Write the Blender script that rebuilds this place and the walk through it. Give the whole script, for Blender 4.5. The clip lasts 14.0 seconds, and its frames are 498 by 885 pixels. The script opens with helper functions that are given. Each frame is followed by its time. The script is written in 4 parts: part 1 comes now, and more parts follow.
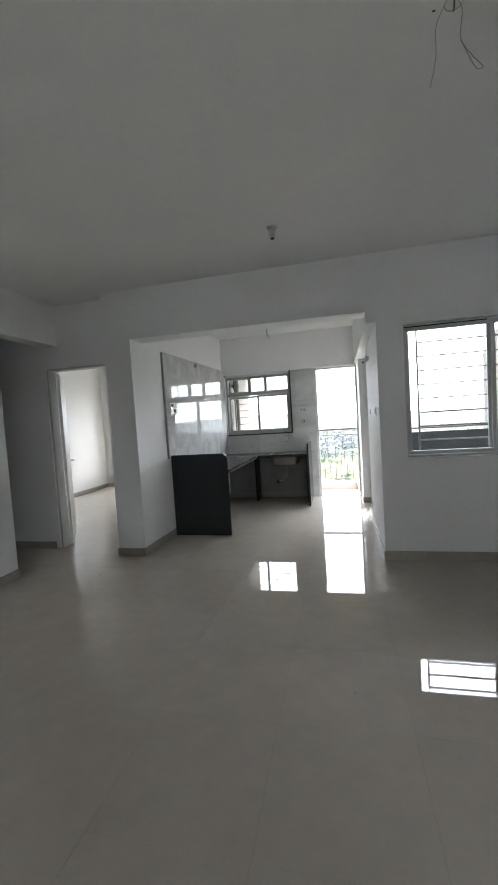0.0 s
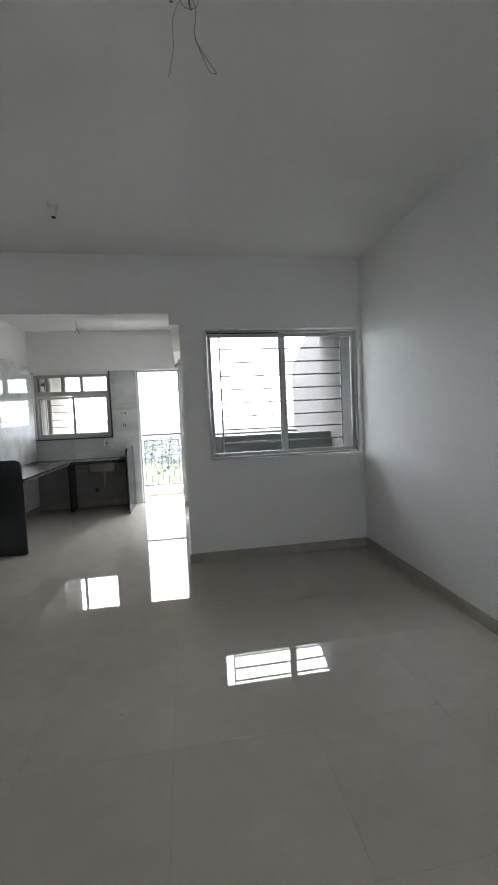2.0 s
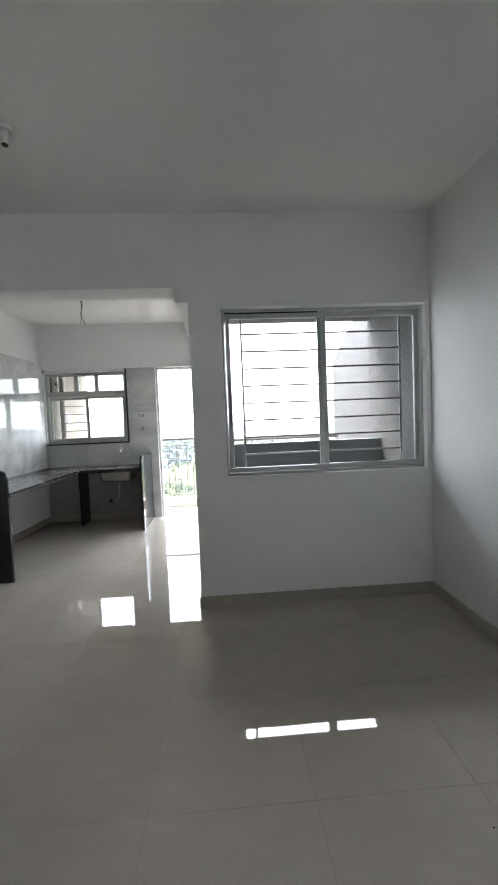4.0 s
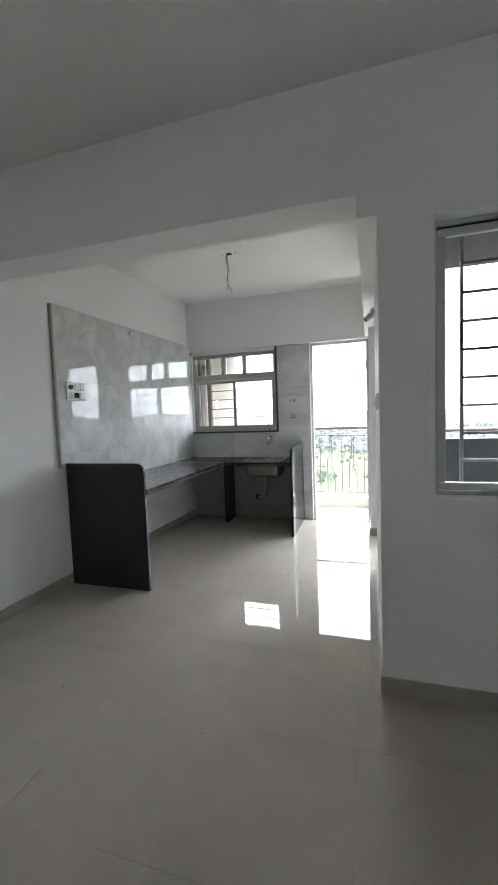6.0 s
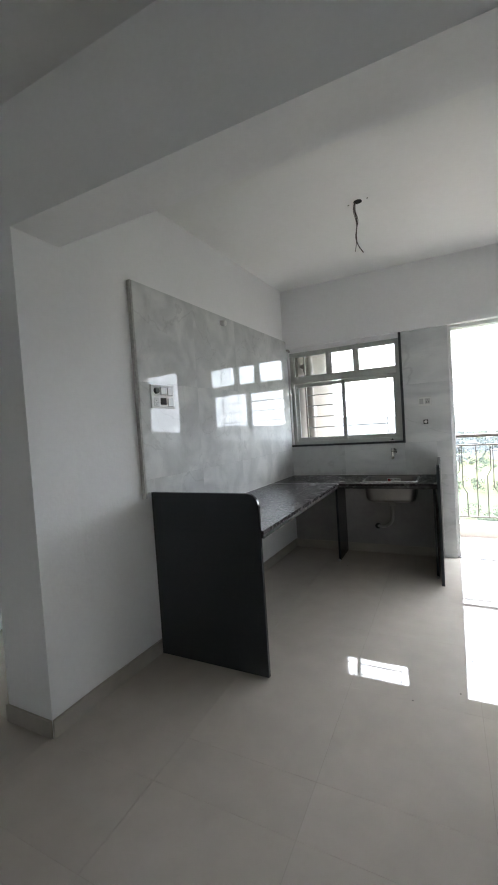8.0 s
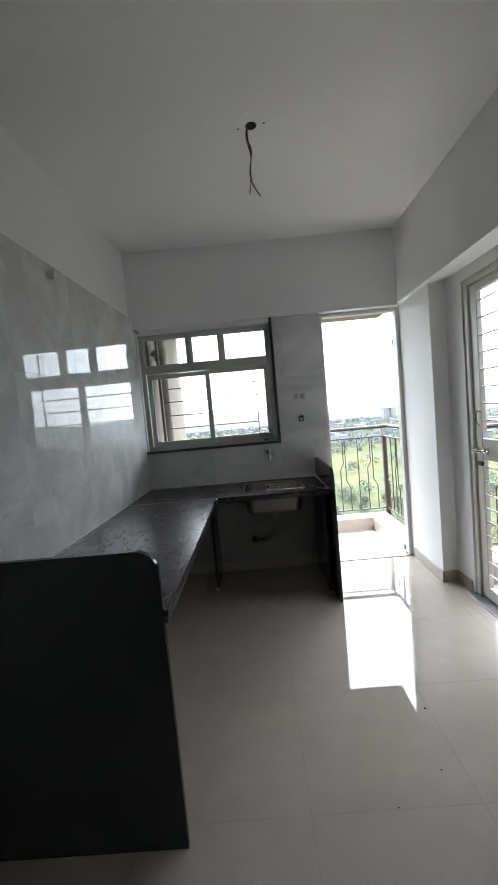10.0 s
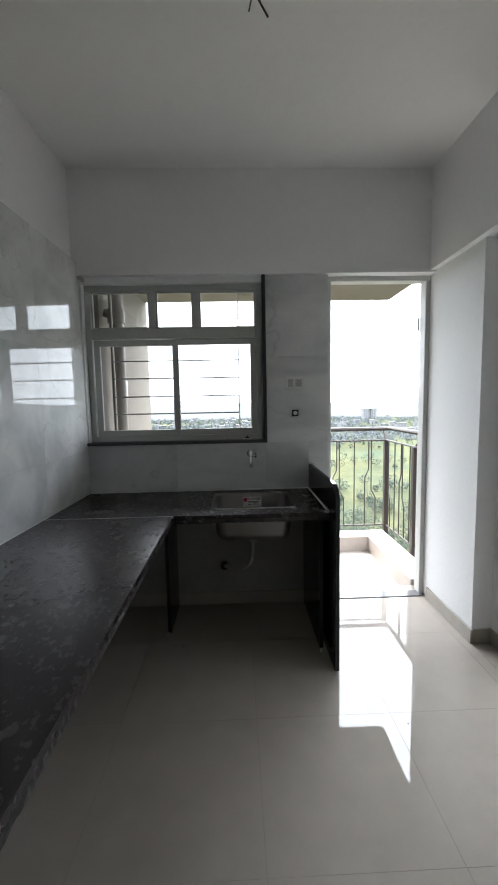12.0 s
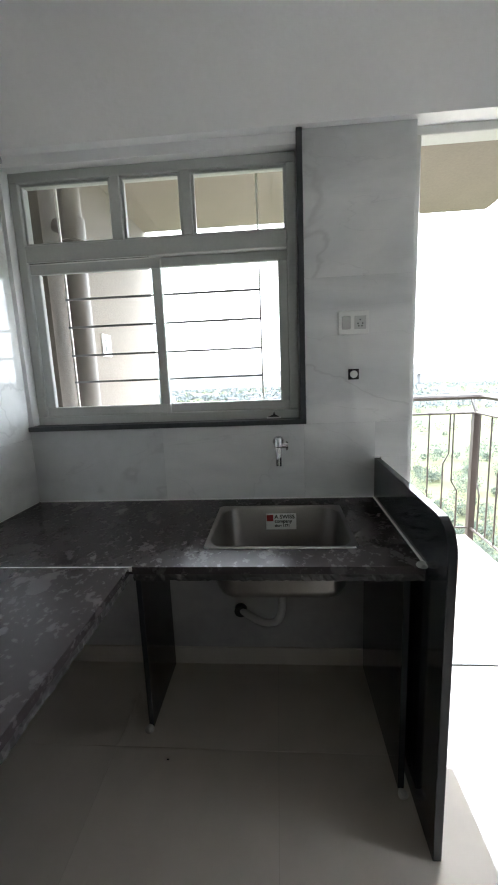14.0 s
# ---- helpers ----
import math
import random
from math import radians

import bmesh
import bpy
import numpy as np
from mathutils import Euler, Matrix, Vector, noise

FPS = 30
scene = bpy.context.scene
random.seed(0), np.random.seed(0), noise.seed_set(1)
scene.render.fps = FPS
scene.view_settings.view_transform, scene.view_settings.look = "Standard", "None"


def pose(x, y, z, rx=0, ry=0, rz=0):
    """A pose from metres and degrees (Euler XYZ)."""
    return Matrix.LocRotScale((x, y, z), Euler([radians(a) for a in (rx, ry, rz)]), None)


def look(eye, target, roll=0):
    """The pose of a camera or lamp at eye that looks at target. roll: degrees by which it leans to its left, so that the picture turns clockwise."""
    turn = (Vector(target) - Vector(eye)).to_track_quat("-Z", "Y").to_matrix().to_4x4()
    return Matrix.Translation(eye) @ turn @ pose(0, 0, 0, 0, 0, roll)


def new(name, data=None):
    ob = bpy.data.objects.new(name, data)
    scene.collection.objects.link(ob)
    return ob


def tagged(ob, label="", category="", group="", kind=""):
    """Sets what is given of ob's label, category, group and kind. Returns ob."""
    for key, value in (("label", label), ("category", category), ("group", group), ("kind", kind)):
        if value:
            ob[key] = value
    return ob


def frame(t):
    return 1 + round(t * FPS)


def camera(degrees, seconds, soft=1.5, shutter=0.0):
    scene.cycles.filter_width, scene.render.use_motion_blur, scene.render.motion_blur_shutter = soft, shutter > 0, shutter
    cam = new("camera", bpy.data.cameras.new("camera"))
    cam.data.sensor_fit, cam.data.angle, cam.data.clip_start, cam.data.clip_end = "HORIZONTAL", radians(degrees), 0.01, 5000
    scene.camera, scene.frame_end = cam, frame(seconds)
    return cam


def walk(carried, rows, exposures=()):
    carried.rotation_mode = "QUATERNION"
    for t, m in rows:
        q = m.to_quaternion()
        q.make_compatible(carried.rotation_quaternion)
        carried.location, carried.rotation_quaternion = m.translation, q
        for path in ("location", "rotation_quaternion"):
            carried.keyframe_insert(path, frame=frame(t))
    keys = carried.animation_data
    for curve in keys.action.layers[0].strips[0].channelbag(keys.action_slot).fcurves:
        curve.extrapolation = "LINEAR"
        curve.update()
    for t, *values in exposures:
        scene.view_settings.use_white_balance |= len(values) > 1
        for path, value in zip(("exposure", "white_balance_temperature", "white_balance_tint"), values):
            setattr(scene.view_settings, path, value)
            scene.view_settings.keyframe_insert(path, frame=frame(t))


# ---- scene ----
cam = camera(64.0, 14.0, soft=1.9)
PATH = [
    (0, (0.059, -0.159, 1.41), (-0.389, 1.787, 1.296), -3.6),
    (0.5, (0.112, -0.205, 1.395), (0.114, 1.793, 1.303), -2.5),
    (1, (0.213, -0.223, 1.375), (0.497, 1.754, 1.262), -3.2),
    (1.5, (0.368, -0.153, 1.361), (0.665, 1.821, 1.251), -2.3),
    (2, (0.433, -0.023, 1.355), (0.745, 1.949, 1.231), -2.6),
    (2.2, (0.445, 0.089, 1.351), (0.779, 2.059, 1.266), -1.8),
    (4.3, (0.649, 0.974, 1.365), (0.764, 2.968, 1.261), -2.4),
    (4.5, (0.611, 1.072, 1.356), (0.759, 3.065, 1.284), -2.4),
    (5, (0.542, 1.301, 1.357), (0.658, 3.295, 1.254), -2.5),
    (5.5, (0.494, 1.632, 1.365), (0.333, 3.622, 1.249), -2.8),
    (6, (0.384, 1.811, 1.372), (-0.2, 3.718, 1.23), -2.1),
    (6.5, (0.164, 1.965, 1.388), (-0.652, 3.789, 1.297), -2.5),
    (7, (-0.019, 2.103, 1.376), (-0.926, 3.882, 1.264), -2.6),
    (7.2, (-0.082, 2.188, 1.375), (-1.028, 3.948, 1.289), -2.5),
    (9.3, (-0.817, 3.18, 1.405), (-1.371, 5.097, 1.267), -4.8),
    (9.5, (-0.856, 3.248, 1.416), (-1.315, 5.188, 1.25), -4.2),
    (10, (-0.962, 3.29, 1.423), (-0.999, 5.284, 1.273), -5.2),
    (10.5, (-1.033, 3.304, 1.423), (-0.889, 5.291, 1.253), -2.5),
    (11, (-0.984, 3.526, 1.397), (-0.868, 5.513, 1.198), -3.7),
    (11.5, (-0.935, 3.805, 1.397), (-0.92, 5.794, 1.193), -2.3),
    (12, (-0.946, 4.143, 1.398), (-0.885, 6.132, 1.201), -1.1),
    (12.5, (-0.937, 4.436, 1.373), (-1.007, 6.42, 1.131), -2.0),
    (13, (-0.874, 4.724, 1.379), (-1.146, 6.69, 1.131), -1.9),
    (13.5, (-0.88, 4.924, 1.357), (-1.219, 6.865, 1.014), -1.2),
    (14, (-0.853, 5.163, 1.352), (-1.006, 7.127, 1.003), -2.3),
]
walk(cam, [(t, look(eye, target, roll)) for t, eye, target, roll in PATH], [(0.0, 4.3), (2.0, 4.32), (4.5, 4.4), (5.0, 4.38), (5.5, 4.3), (6.5, 4.28), (9.4, 4.12), (10.0, 3.5), (11.0, 3.3), (12.5, 3.35), (13.5, 3.95), (14.0, 4.3)])

# ---- world, sun, exposure ----
world = bpy.data.worlds.new("world")
scene.world = world
world.use_nodes = True
wn, wl = world.node_tree.nodes, world.node_tree.links
wn.clear()
sky = wn.new("ShaderNodeTexSky")
sky.sky_type = "NISHITA"
sky.sun_disc = False
sky.sun_elevation, sky.sun_rotation = radians(62), radians(-14)
sky.air_density, sky.dust_density, sky.ozone_density = 1.0, 6.0, 1.0
haze = wn.new("ShaderNodeMix")
haze.data_type = "RGBA"
haze.inputs["Factor"].default_value = 0.94
haze.inputs["B"].default_value = (3.9, 4.25, 4.65, 1)
# thin cloud, brighter overhead than at the horizon
around = wn.new("ShaderNodeTexCoord")
split = wn.new("ShaderNodeSeparateXYZ")
rise = wn.new("ShaderNodeMapRange")
rise.inputs["From Min"].default_value, rise.inputs["From Max"].default_value = 0.0, 1.0
rise.inputs["To Min"].default_value, rise.inputs["To Max"].default_value = 1.0, 3.6
scaled = wn.new("ShaderNodeVectorMath")
scaled.operation = "SCALE"
wl.new(around.outputs["Generated"], split.inputs["Vector"])
squared = wn.new("ShaderNodeMath")
squared.operation = "MULTIPLY"
wl.new(split.outputs["Z"], squared.inputs[0]), wl.new(split.outputs["Z"], squared.inputs[1])
wl.new(squared.outputs[0], rise.inputs["Value"])
back = wn.new("ShaderNodeBackground")
back.inputs["Strength"].default_value = 0.15
wout = wn.new("ShaderNodeOutputWorld")
wl.new(sky.outputs["Color"], haze.inputs["A"])
wl.new(haze.outputs["Result"], scaled.inputs[0])
wl.new(rise.outputs["Result"], scaled.inputs["Scale"])
wl.new(scaled.outputs[0], back.inputs["Color"])
wl.new(back.outputs["Background"], wout.inputs["Surface"])

sun_data = bpy.data.lights.new("sun", "SUN")
sun_data.energy, sun_data.angle, sun_data.color = 1.0, radians(15), (1.0, 0.96, 0.9)
sun = new("sun", sun_data)
sun.matrix_world = look((0, 0, 40), (40 * math.sin(radians(14)) * 0.532, -40 * math.cos(radians(14)) * 0.532, 0))


# ---- materials ----
def mat(name, colour, rough=0.5, metal=0.0, grain=0.0, grain_scale=30.0, stain=0.0, stain_scale=1.5, bump=0.0, bump_scale=60.0,
        rough_var=0.0, random_var=0.0, coat=0.0, island=False, spec=0.5, tint=None):
    """A node material with fine grain, broad stains and fine relief on a base colour."""
    m = bpy.data.materials.new(name)
    m.use_nodes = True
    n, l = m.node_tree.nodes, m.node_tree.links
    b = n["Principled BSDF"]
    b.inputs["Roughness"].default_value, b.inputs["Metallic"].default_value = rough, metal
    b.inputs["Specular IOR Level"].default_value = spec
    b.inputs["Coat Weight"].default_value, b.inputs["Coat Roughness"].default_value = coat, 0.05
    pos = n.new("ShaderNodeNewGeometry").outputs["Position"]

    def noisy(scale, detail=4.0):
        t = n.new("ShaderNodeTexNoise")
        t.inputs["Scale"].default_value, t.inputs["Detail"].default_value = scale, detail
        l.new(pos, t.inputs["Vector"])
        return t.outputs["Fac"]

    def mapped(fac, low, high):
        r = n.new("ShaderNodeMapRange")
        r.inputs["From Min"].default_value, r.inputs["From Max"].default_value = 0.3, 0.7
        r.inputs["To Min"].default_value, r.inputs["To Max"].default_value = low, high
        l.new(fac, r.inputs["Value"])
        return r.outputs["Result"]

    def times(a, c):
        x = n.new("ShaderNodeMath")
        x.operation = "MULTIPLY"
        l.new(a, x.inputs[0]), l.new(c, x.inputs[1])
        return x.outputs[0]

    value = mapped(noisy(grain_scale), 1 - grain, 1 + grain)
    if stain:
        value = times(value, mapped(noisy(stain_scale), 1 - stain, 1 + stain))
    if random_var:
        r = n.new("ShaderNodeNewGeometry").outputs["Random Per Island"] if island else n.new("ShaderNodeObjectInfo").outputs["Random"]
        q = n.new("ShaderNodeMapRange")
        q.inputs["To Min"].default_value, q.inputs["To Max"].default_value = 1 - random_var, 1 + random_var
        l.new(r, q.inputs["Value"])
        value = times(value, q.outputs["Result"])
    base = n.new("ShaderNodeMix")
    base.data_type = "RGBA"
    base.inputs["A"].default_value, base.inputs["B"].default_value = (*colour, 1), (*(tint or colour), 1)
    if tint:
        l.new(mapped(noisy(stain_scale * 2.3), 0, 1), base.inputs["Factor"])
    mix = n.new("ShaderNodeVectorMath")
    mix.operation = "SCALE"
    l.new(base.outputs["Result"], mix.inputs[0]), l.new(value, mix.inputs["Scale"])
    l.new(mix.outputs[0], b.inputs["Base Color"])
    if rough_var:
        l.new(mapped(noisy(stain_scale * 3), max(0.0, rough - rough_var), rough + rough_var), b.inputs["Roughness"])
    if bump:
        k = n.new("ShaderNodeBump")
        k.inputs["Strength"].default_value, k.inputs["Distance"].default_value = 1.0, bump
        l.new(noisy(bump_scale, 6.0), k.inputs["Height"])
        l.new(k.outputs["Normal"], b.inputs["Normal"])
    return m


def veined(name, base, vein, rough):
    """Polished tile with soft clouds and thin diagonal veins."""
    m = mat(name, base, rough, grain=0.03, grain_scale=18, stain=0.05, stain_scale=1.2, random_var=0.02)
    n, l = m.node_tree.nodes, m.node_tree.links
    b = n["Principled BSDF"]
    old = b.inputs["Base Color"].links[0].from_socket
    pos = n.new("ShaderNodeNewGeometry").outputs["Position"]
    info = n.new("ShaderNodeObjectInfo")
    off = n.new("ShaderNodeVectorMath")
    off.operation = "MULTIPLY_ADD"
    off.inputs[1].default_value = (7, 5, 3)
    l.new(info.outputs["Random"], off.inputs[0]), l.new(pos, off.inputs[2])
    slant = n.new("ShaderNodeMapping")
    slant.inputs["Rotation"].default_value = (0.9, 0.6, 0.0)
    slant.inputs["Scale"].default_value = (0.5, 1.6, 1.6)
    l.new(off.outputs[0], slant.inputs["Vector"])
    factors = []
    for scale, wide, amount in ((0.9, 0.007, 0.3), (2.0, 0.004, 0.18)):
        t = n.new("ShaderNodeTexNoise")
        t.inputs["Scale"].default_value, t.inputs["Detail"].default_value, t.inputs["Distortion"].default_value = scale, 6, 0.6
        l.new(slant.outputs[0], t.inputs["Vector"])
        d = n.new("ShaderNodeMath")
        d.operation = "SUBTRACT"
        d.inputs[1].default_value = 0.5
        l.new(t.outputs["Fac"], d.inputs[0])
        a = n.new("ShaderNodeMath")
        a.operation = "ABSOLUTE"
        l.new(d.outputs[0], a.inputs[0])
        r = n.new("ShaderNodeMapRange")
        r.interpolation_type = "SMOOTHSTEP"
        r.inputs["From Min"].default_value, r.inputs["From Max"].default_value = 0.0, wide
        r.inputs["To Min"].default_value, r.inputs["To Max"].default_value = amount, 0.0
        l.new(a.outputs[0], r.inputs["Value"])
        factors.append(r.outputs["Result"])
    top = n.new("ShaderNodeMath")
    top.operation = "MAXIMUM"
    l.new(factors[0], top.inputs[0]), l.new(factors[1], top.inputs[1])
    # broad soft clouds
    c = n.new("ShaderNodeTexNoise")
    c.inputs["Scale"].default_value, c.inputs["Detail"].default_value = 2.6, 7
    c.inputs["Distortion"].default_value = 0.5
    l.new(slant.outputs[0], c.inputs["Vector"])
    cr = n.new("ShaderNodeMapRange")
    cr.inputs["From Min"].default_value, cr.inputs["From Max"].default_value = 0.42, 0.66
    cr.inputs["To Min"].default_value, cr.inputs["To Max"].default_value = 0.0, 0.8
    l.new(c.outputs["Fac"], cr.inputs["Value"])
    pale = n.new("ShaderNodeMix")
    pale.data_type = "RGBA"
    pale.inputs["B"].default_value = (0.77, 0.77, 0.76, 1)
    l.new(cr.outputs["Result"], pale.inputs["Factor"]), l.new(old, pale.inputs["A"])
    old, add = pale.outputs["Result"], top
    b.inputs["Specular IOR Level"].default_value = 0.3
    mix = n.new("ShaderNodeMix")
    mix.data_type = "RGBA"
    mix.inputs["B"].default_value = (*vein, 1)
    l.new(add.outputs[0], mix.inputs["Factor"]), l.new(old, mix.inputs["A"])
    l.new(mix.outputs["Result"], b.inputs["Base Color"])
    return m


def smeared(name, base, dust, rough, smears):
    """Dark stone with dried slurry and dust smeared over it."""
    m = mat(name, base, rough, grain=0.08, grain_scale=70, rough_var=0.04, spec=0.25)
    n, l = m.node_tree.nodes, m.node_tree.links
    b = n["Principled BSDF"]
    old = b.inputs["Base Color"].links[0].from_socket
    pos = n.new("ShaderNodeNewGeometry").outputs["Position"]
    warp = n.new("ShaderNodeMapping")
    warp.inputs["Rotation"].default_value = (0, 0, 0.7)
    warp.inputs["Scale"].default_value = (1.0, 0.75, 1.0)
    l.new(pos, warp.inputs["Vector"])
    factors = []
    for scale, low, high, amount in smears:
        t = n.new("ShaderNodeTexNoise")
        t.inputs["Scale"].default_value, t.inputs["Detail"].default_value, t.inputs["Roughness"].default_value = scale, 8, 0.6
        l.new(warp.outputs[0], t.inputs["Vector"])
        r = n.new("ShaderNodeMapRange")
        r.inputs["From Min"].default_value, r.inputs["From Max"].default_value = low, high
        r.inputs["To Min"].default_value, r.inputs["To Max"].default_value = 0.0, amount
        l.new(t.outputs["Fac"], r.inputs["Value"])
        factors.append(r.outputs["Result"])
    top = factors[0]
    for f in factors[1:]:
        x = n.new("ShaderNodeMath")
        x.operation = "MAXIMUM"
        l.new(top, x.inputs[0]), l.new(f, x.inputs[1])
        top = x.outputs[0]
    mix = n.new("ShaderNodeMix")
    mix.data_type = "RGBA"
    mix.inputs["B"].default_value = (*dust, 1)
    l.new(top, mix.inputs["Factor"]), l.new(old, mix.inputs["A"])
    l.new(mix.outputs["Result"], b.inputs["Base Color"])
    rr = n.new("ShaderNodeMapRange")
    rr.inputs["To Min"].default_value, rr.inputs["To Max"].default_value = rough, 0.7
    l.new(top, rr.inputs["Value"]), l.new(rr.outputs["Result"], b.inputs["Roughness"])
    return m


def clear_glass(name, colour=(0.97, 0.99, 0.98), rough=0.0):
    m = bpy.data.materials.new(name)
    m.use_nodes = True
    n, l = m.node_tree.nodes, m.node_tree.links
    b = n["Principled BSDF"]
    b.inputs["Base Color"].default_value = (*colour, 1)
    b.inputs["Transmission Weight"].default_value, b.inputs["Roughness"].default_value = 1.0, rough
    b.inputs["IOR"].default_value = 1.45
    return m


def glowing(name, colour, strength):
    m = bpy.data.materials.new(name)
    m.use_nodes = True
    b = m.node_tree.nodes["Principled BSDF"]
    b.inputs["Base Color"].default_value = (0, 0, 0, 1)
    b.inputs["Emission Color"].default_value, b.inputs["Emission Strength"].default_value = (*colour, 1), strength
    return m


M_PAINT = mat("white_wall_paint", (0.86, 0.86, 0.86), 0.62, grain=0.012, grain_scale=40, stain=0.025, stain_scale=0.9, bump=0.0012, bump_scale=55)
M_CEIL = mat("white_ceiling_paint", (0.86, 0.86, 0.845), 0.7, grain=0.01, grain_scale=25, stain=0.025, stain_scale=0.7, bump=0.0012, bump_scale=40)
M_FLOOR = mat("polished_floor_tile", (0.48, 0.43, 0.378), 0.002, grain=0.03, grain_scale=9, stain=0.03, stain_scale=2.0, random_var=0.015, spec=0.5,
              tint=(0.46, 0.415, 0.364))
M_GROUT = mat("grey_grout", (0.26, 0.24, 0.22), 0.9, grain=0.15)
M_SKIRT = mat("skirting_tile", (0.38, 0.345, 0.30), 0.42, grain=0.05, grain_scale=14, stain=0.06, stain_scale=3)
M_TILE = veined("marble_look_wall_tile", (0.58, 0.59, 0.59), (0.36, 0.36, 0.365), 0.006)
M_TILE_EDGE = mat("tile_adhesive_edge", (0.42, 0.41, 0.39), 0.85, grain=0.15, grain_scale=60)
M_GRANITE = mat("black_polished_granite", (0.025, 0.028, 0.031), 0.12, grain=0.04, grain_scale=60, stain=0.05, stain_scale=4, spec=0.35)
M_COUNTER = smeared("dusty_granite_worktop", (0.036, 0.030, 0.031), (0.23, 0.21, 0.20), 0.26, ((3.0, 0.48, 0.90, 0.10), (17.0, 0.58, 0.86, 0.46), (55.0, 0.57, 0.86, 0.44)))
M_EDGE = smeared("chipped_granite_edge", (0.025, 0.024, 0.024), (0.5, 0.48, 0.45), 0.35, ((2.2, 0.50, 0.80, 0.3), (11.0, 0.57, 0.72, 0.42), (34.0, 0.60, 0.70, 0.5)))
M_ALU = mat("powder_coated_frame", (0.47, 0.485, 0.46), 0.42, grain=0.03, grain_scale=80, stain=0.05, stain_scale=3)
M_ALU_GREY = mat("grey_window_frame", (0.52, 0.53, 0.535), 0.4, grain=0.03, grain_scale=80, stain=0.05, stain_scale=3)
M_GLASS = clear_glass("window_glass")
M_STEEL = mat("brushed_steel", (0.25, 0.24, 0.23), 0.34, 1.0, grain=0.04, grain_scale=150, stain=0.05, stain_scale=5, rough_var=0.04)
M_CHROME = mat("chrome", (0.55, 0.55, 0.55), 0.08, 1.0)
M_PVC = mat("white_plastic", (0.72, 0.72, 0.70), 0.35, grain=0.02)
M_PVC_OLD = mat("grey_drain_plastic", (0.45, 0.44, 0.42), 0.45, stain=0.1, stain_scale=9)
M_DOWN = mat("painted_rain_pipe", (0.2, 0.175, 0.15), 0.5, stain=0.08, stain_scale=6)
M_ROCKER = mat("grey_white_rocker", (0.52, 0.52, 0.51), 0.25)
# Darker grey that stands for shade on the wall below the worktop.
M_UNDER_SHADE = mat("under_worktop_shade_grey", (0.33, 0.32, 0.31), 0.8, grain=0.05, grain_scale=20, stain=0.08, stain_scale=2.5)
M_BLACK = mat("black_plastic", (0.012, 0.012, 0.012), 0.5)
M_DARK = mat("dark_recess", (0.006, 0.006, 0.006), 0.9)
M_GATE = mat("cream_gate_enamel", (0.62, 0.60, 0.55), 0.35, grain=0.03, grain_scale=70, stain=0.05, stain_scale=4)
M_DOORFRAME = mat("painted_door_frame", (0.60, 0.60, 0.585), 0.4, grain=0.03, grain_scale=50, stain=0.04, stain_scale=3)
M_RAIL = mat("brown_rail_enamel", (0.030, 0.021, 0.017), 0.5, grain=0.1, grain_scale=90, stain=0.1, stain_scale=5)
M_BAR = mat("window_bar_enamel", (0.24, 0.24, 0.24), 0.45, grain=0.05)
M_BEIGE = mat("beige_outer_plaster", (0.19, 0.165, 0.137), 0.9, grain=0.06, grain_scale=60, stain=0.07, stain_scale=2, bump=0.002, bump_scale=140)
# Near-black plaster: the shading of wing and shaft is put into these colours.
M_WING = mat("darkened_wing_plaster", (0.027, 0.025, 0.0245), 0.9, grain=0.06, grain_scale=20, stain=0.1, stain_scale=1.2, bump=0.002, bump_scale=90)
M_ROUGH = mat("darkened_rough_plaster", (0.036, 0.034, 0.0335), 0.95, grain=0.25, grain_scale=32, stain=0.15, stain_scale=3, bump=0.012, bump_scale=38)
M_PARAPET = mat("slate_grey_parapet_paint", (0.055, 0.058, 0.064), 0.8, grain=0.08, grain_scale=30, stain=0.12, stain_scale=2)
M_KERB = mat("pale_kerb_tile", (0.37, 0.325, 0.29), 0.3, grain=0.05, grain_scale=16, stain=0.05, stain_scale=3)
M_BALC = mat("matt_balcony_tile", (0.35, 0.315, 0.285), 0.35, grain=0.06, grain_scale=22, stain=0.07, stain_scale=2.5, random_var=0.03)
M_SILL = mat("grey_granite_threshold", (0.17, 0.17, 0.175), 0.14, grain=0.4, grain_scale=150)
M_GRANITE_MATT = mat("dark_honed_granite", (0.035, 0.038, 0.042), 0.45, grain=0.15, grain_scale=150)
M_WIRE = mat("grey_wire", (0.10, 0.095, 0.09), 0.5)
M_WIRE_PALE = mat("pale_grey_wire", (0.4, 0.4, 0.38), 0.5)
M_WIRE_RED = mat("brown_wire", (0.09, 0.05, 0.045), 0.5)
M_DOOR = mat("white_flush_door_laminate", (0.70, 0.69, 0.67), 0.35, grain=0.02, grain_scale=30)
M_RED = mat("red_label_ink", (0.28, 0.015, 0.02), 0.5)
M_LABEL = mat("white_paper_label", (0.78, 0.78, 0.77), 0.55)
M_INK = mat("black_label_ink", (0.02, 0.02, 0.02), 0.6)


# ---- building helpers ----
def box(bm, x0, x1, y0, y1, z0, z1, bevel=0.0, seg=1):
    made = bmesh.ops.create_cube(bm, size=1.0)["verts"]
    bmesh.ops.transform(bm, matrix=Matrix.Translation(((x0 + x1) / 2, (y0 + y1) / 2, (z0 + z1) / 2)) @ Matrix.Diagonal((x1 - x0, y1 - y0, z1 - z0, 1)), verts=made)
    if bevel:
        edges = {e for v in made for e in v.link_edges}
        bmesh.ops.bevel(bm, geom=list(edges), offset=bevel, segments=seg, affect="EDGES", profile=0.5)
    return bm


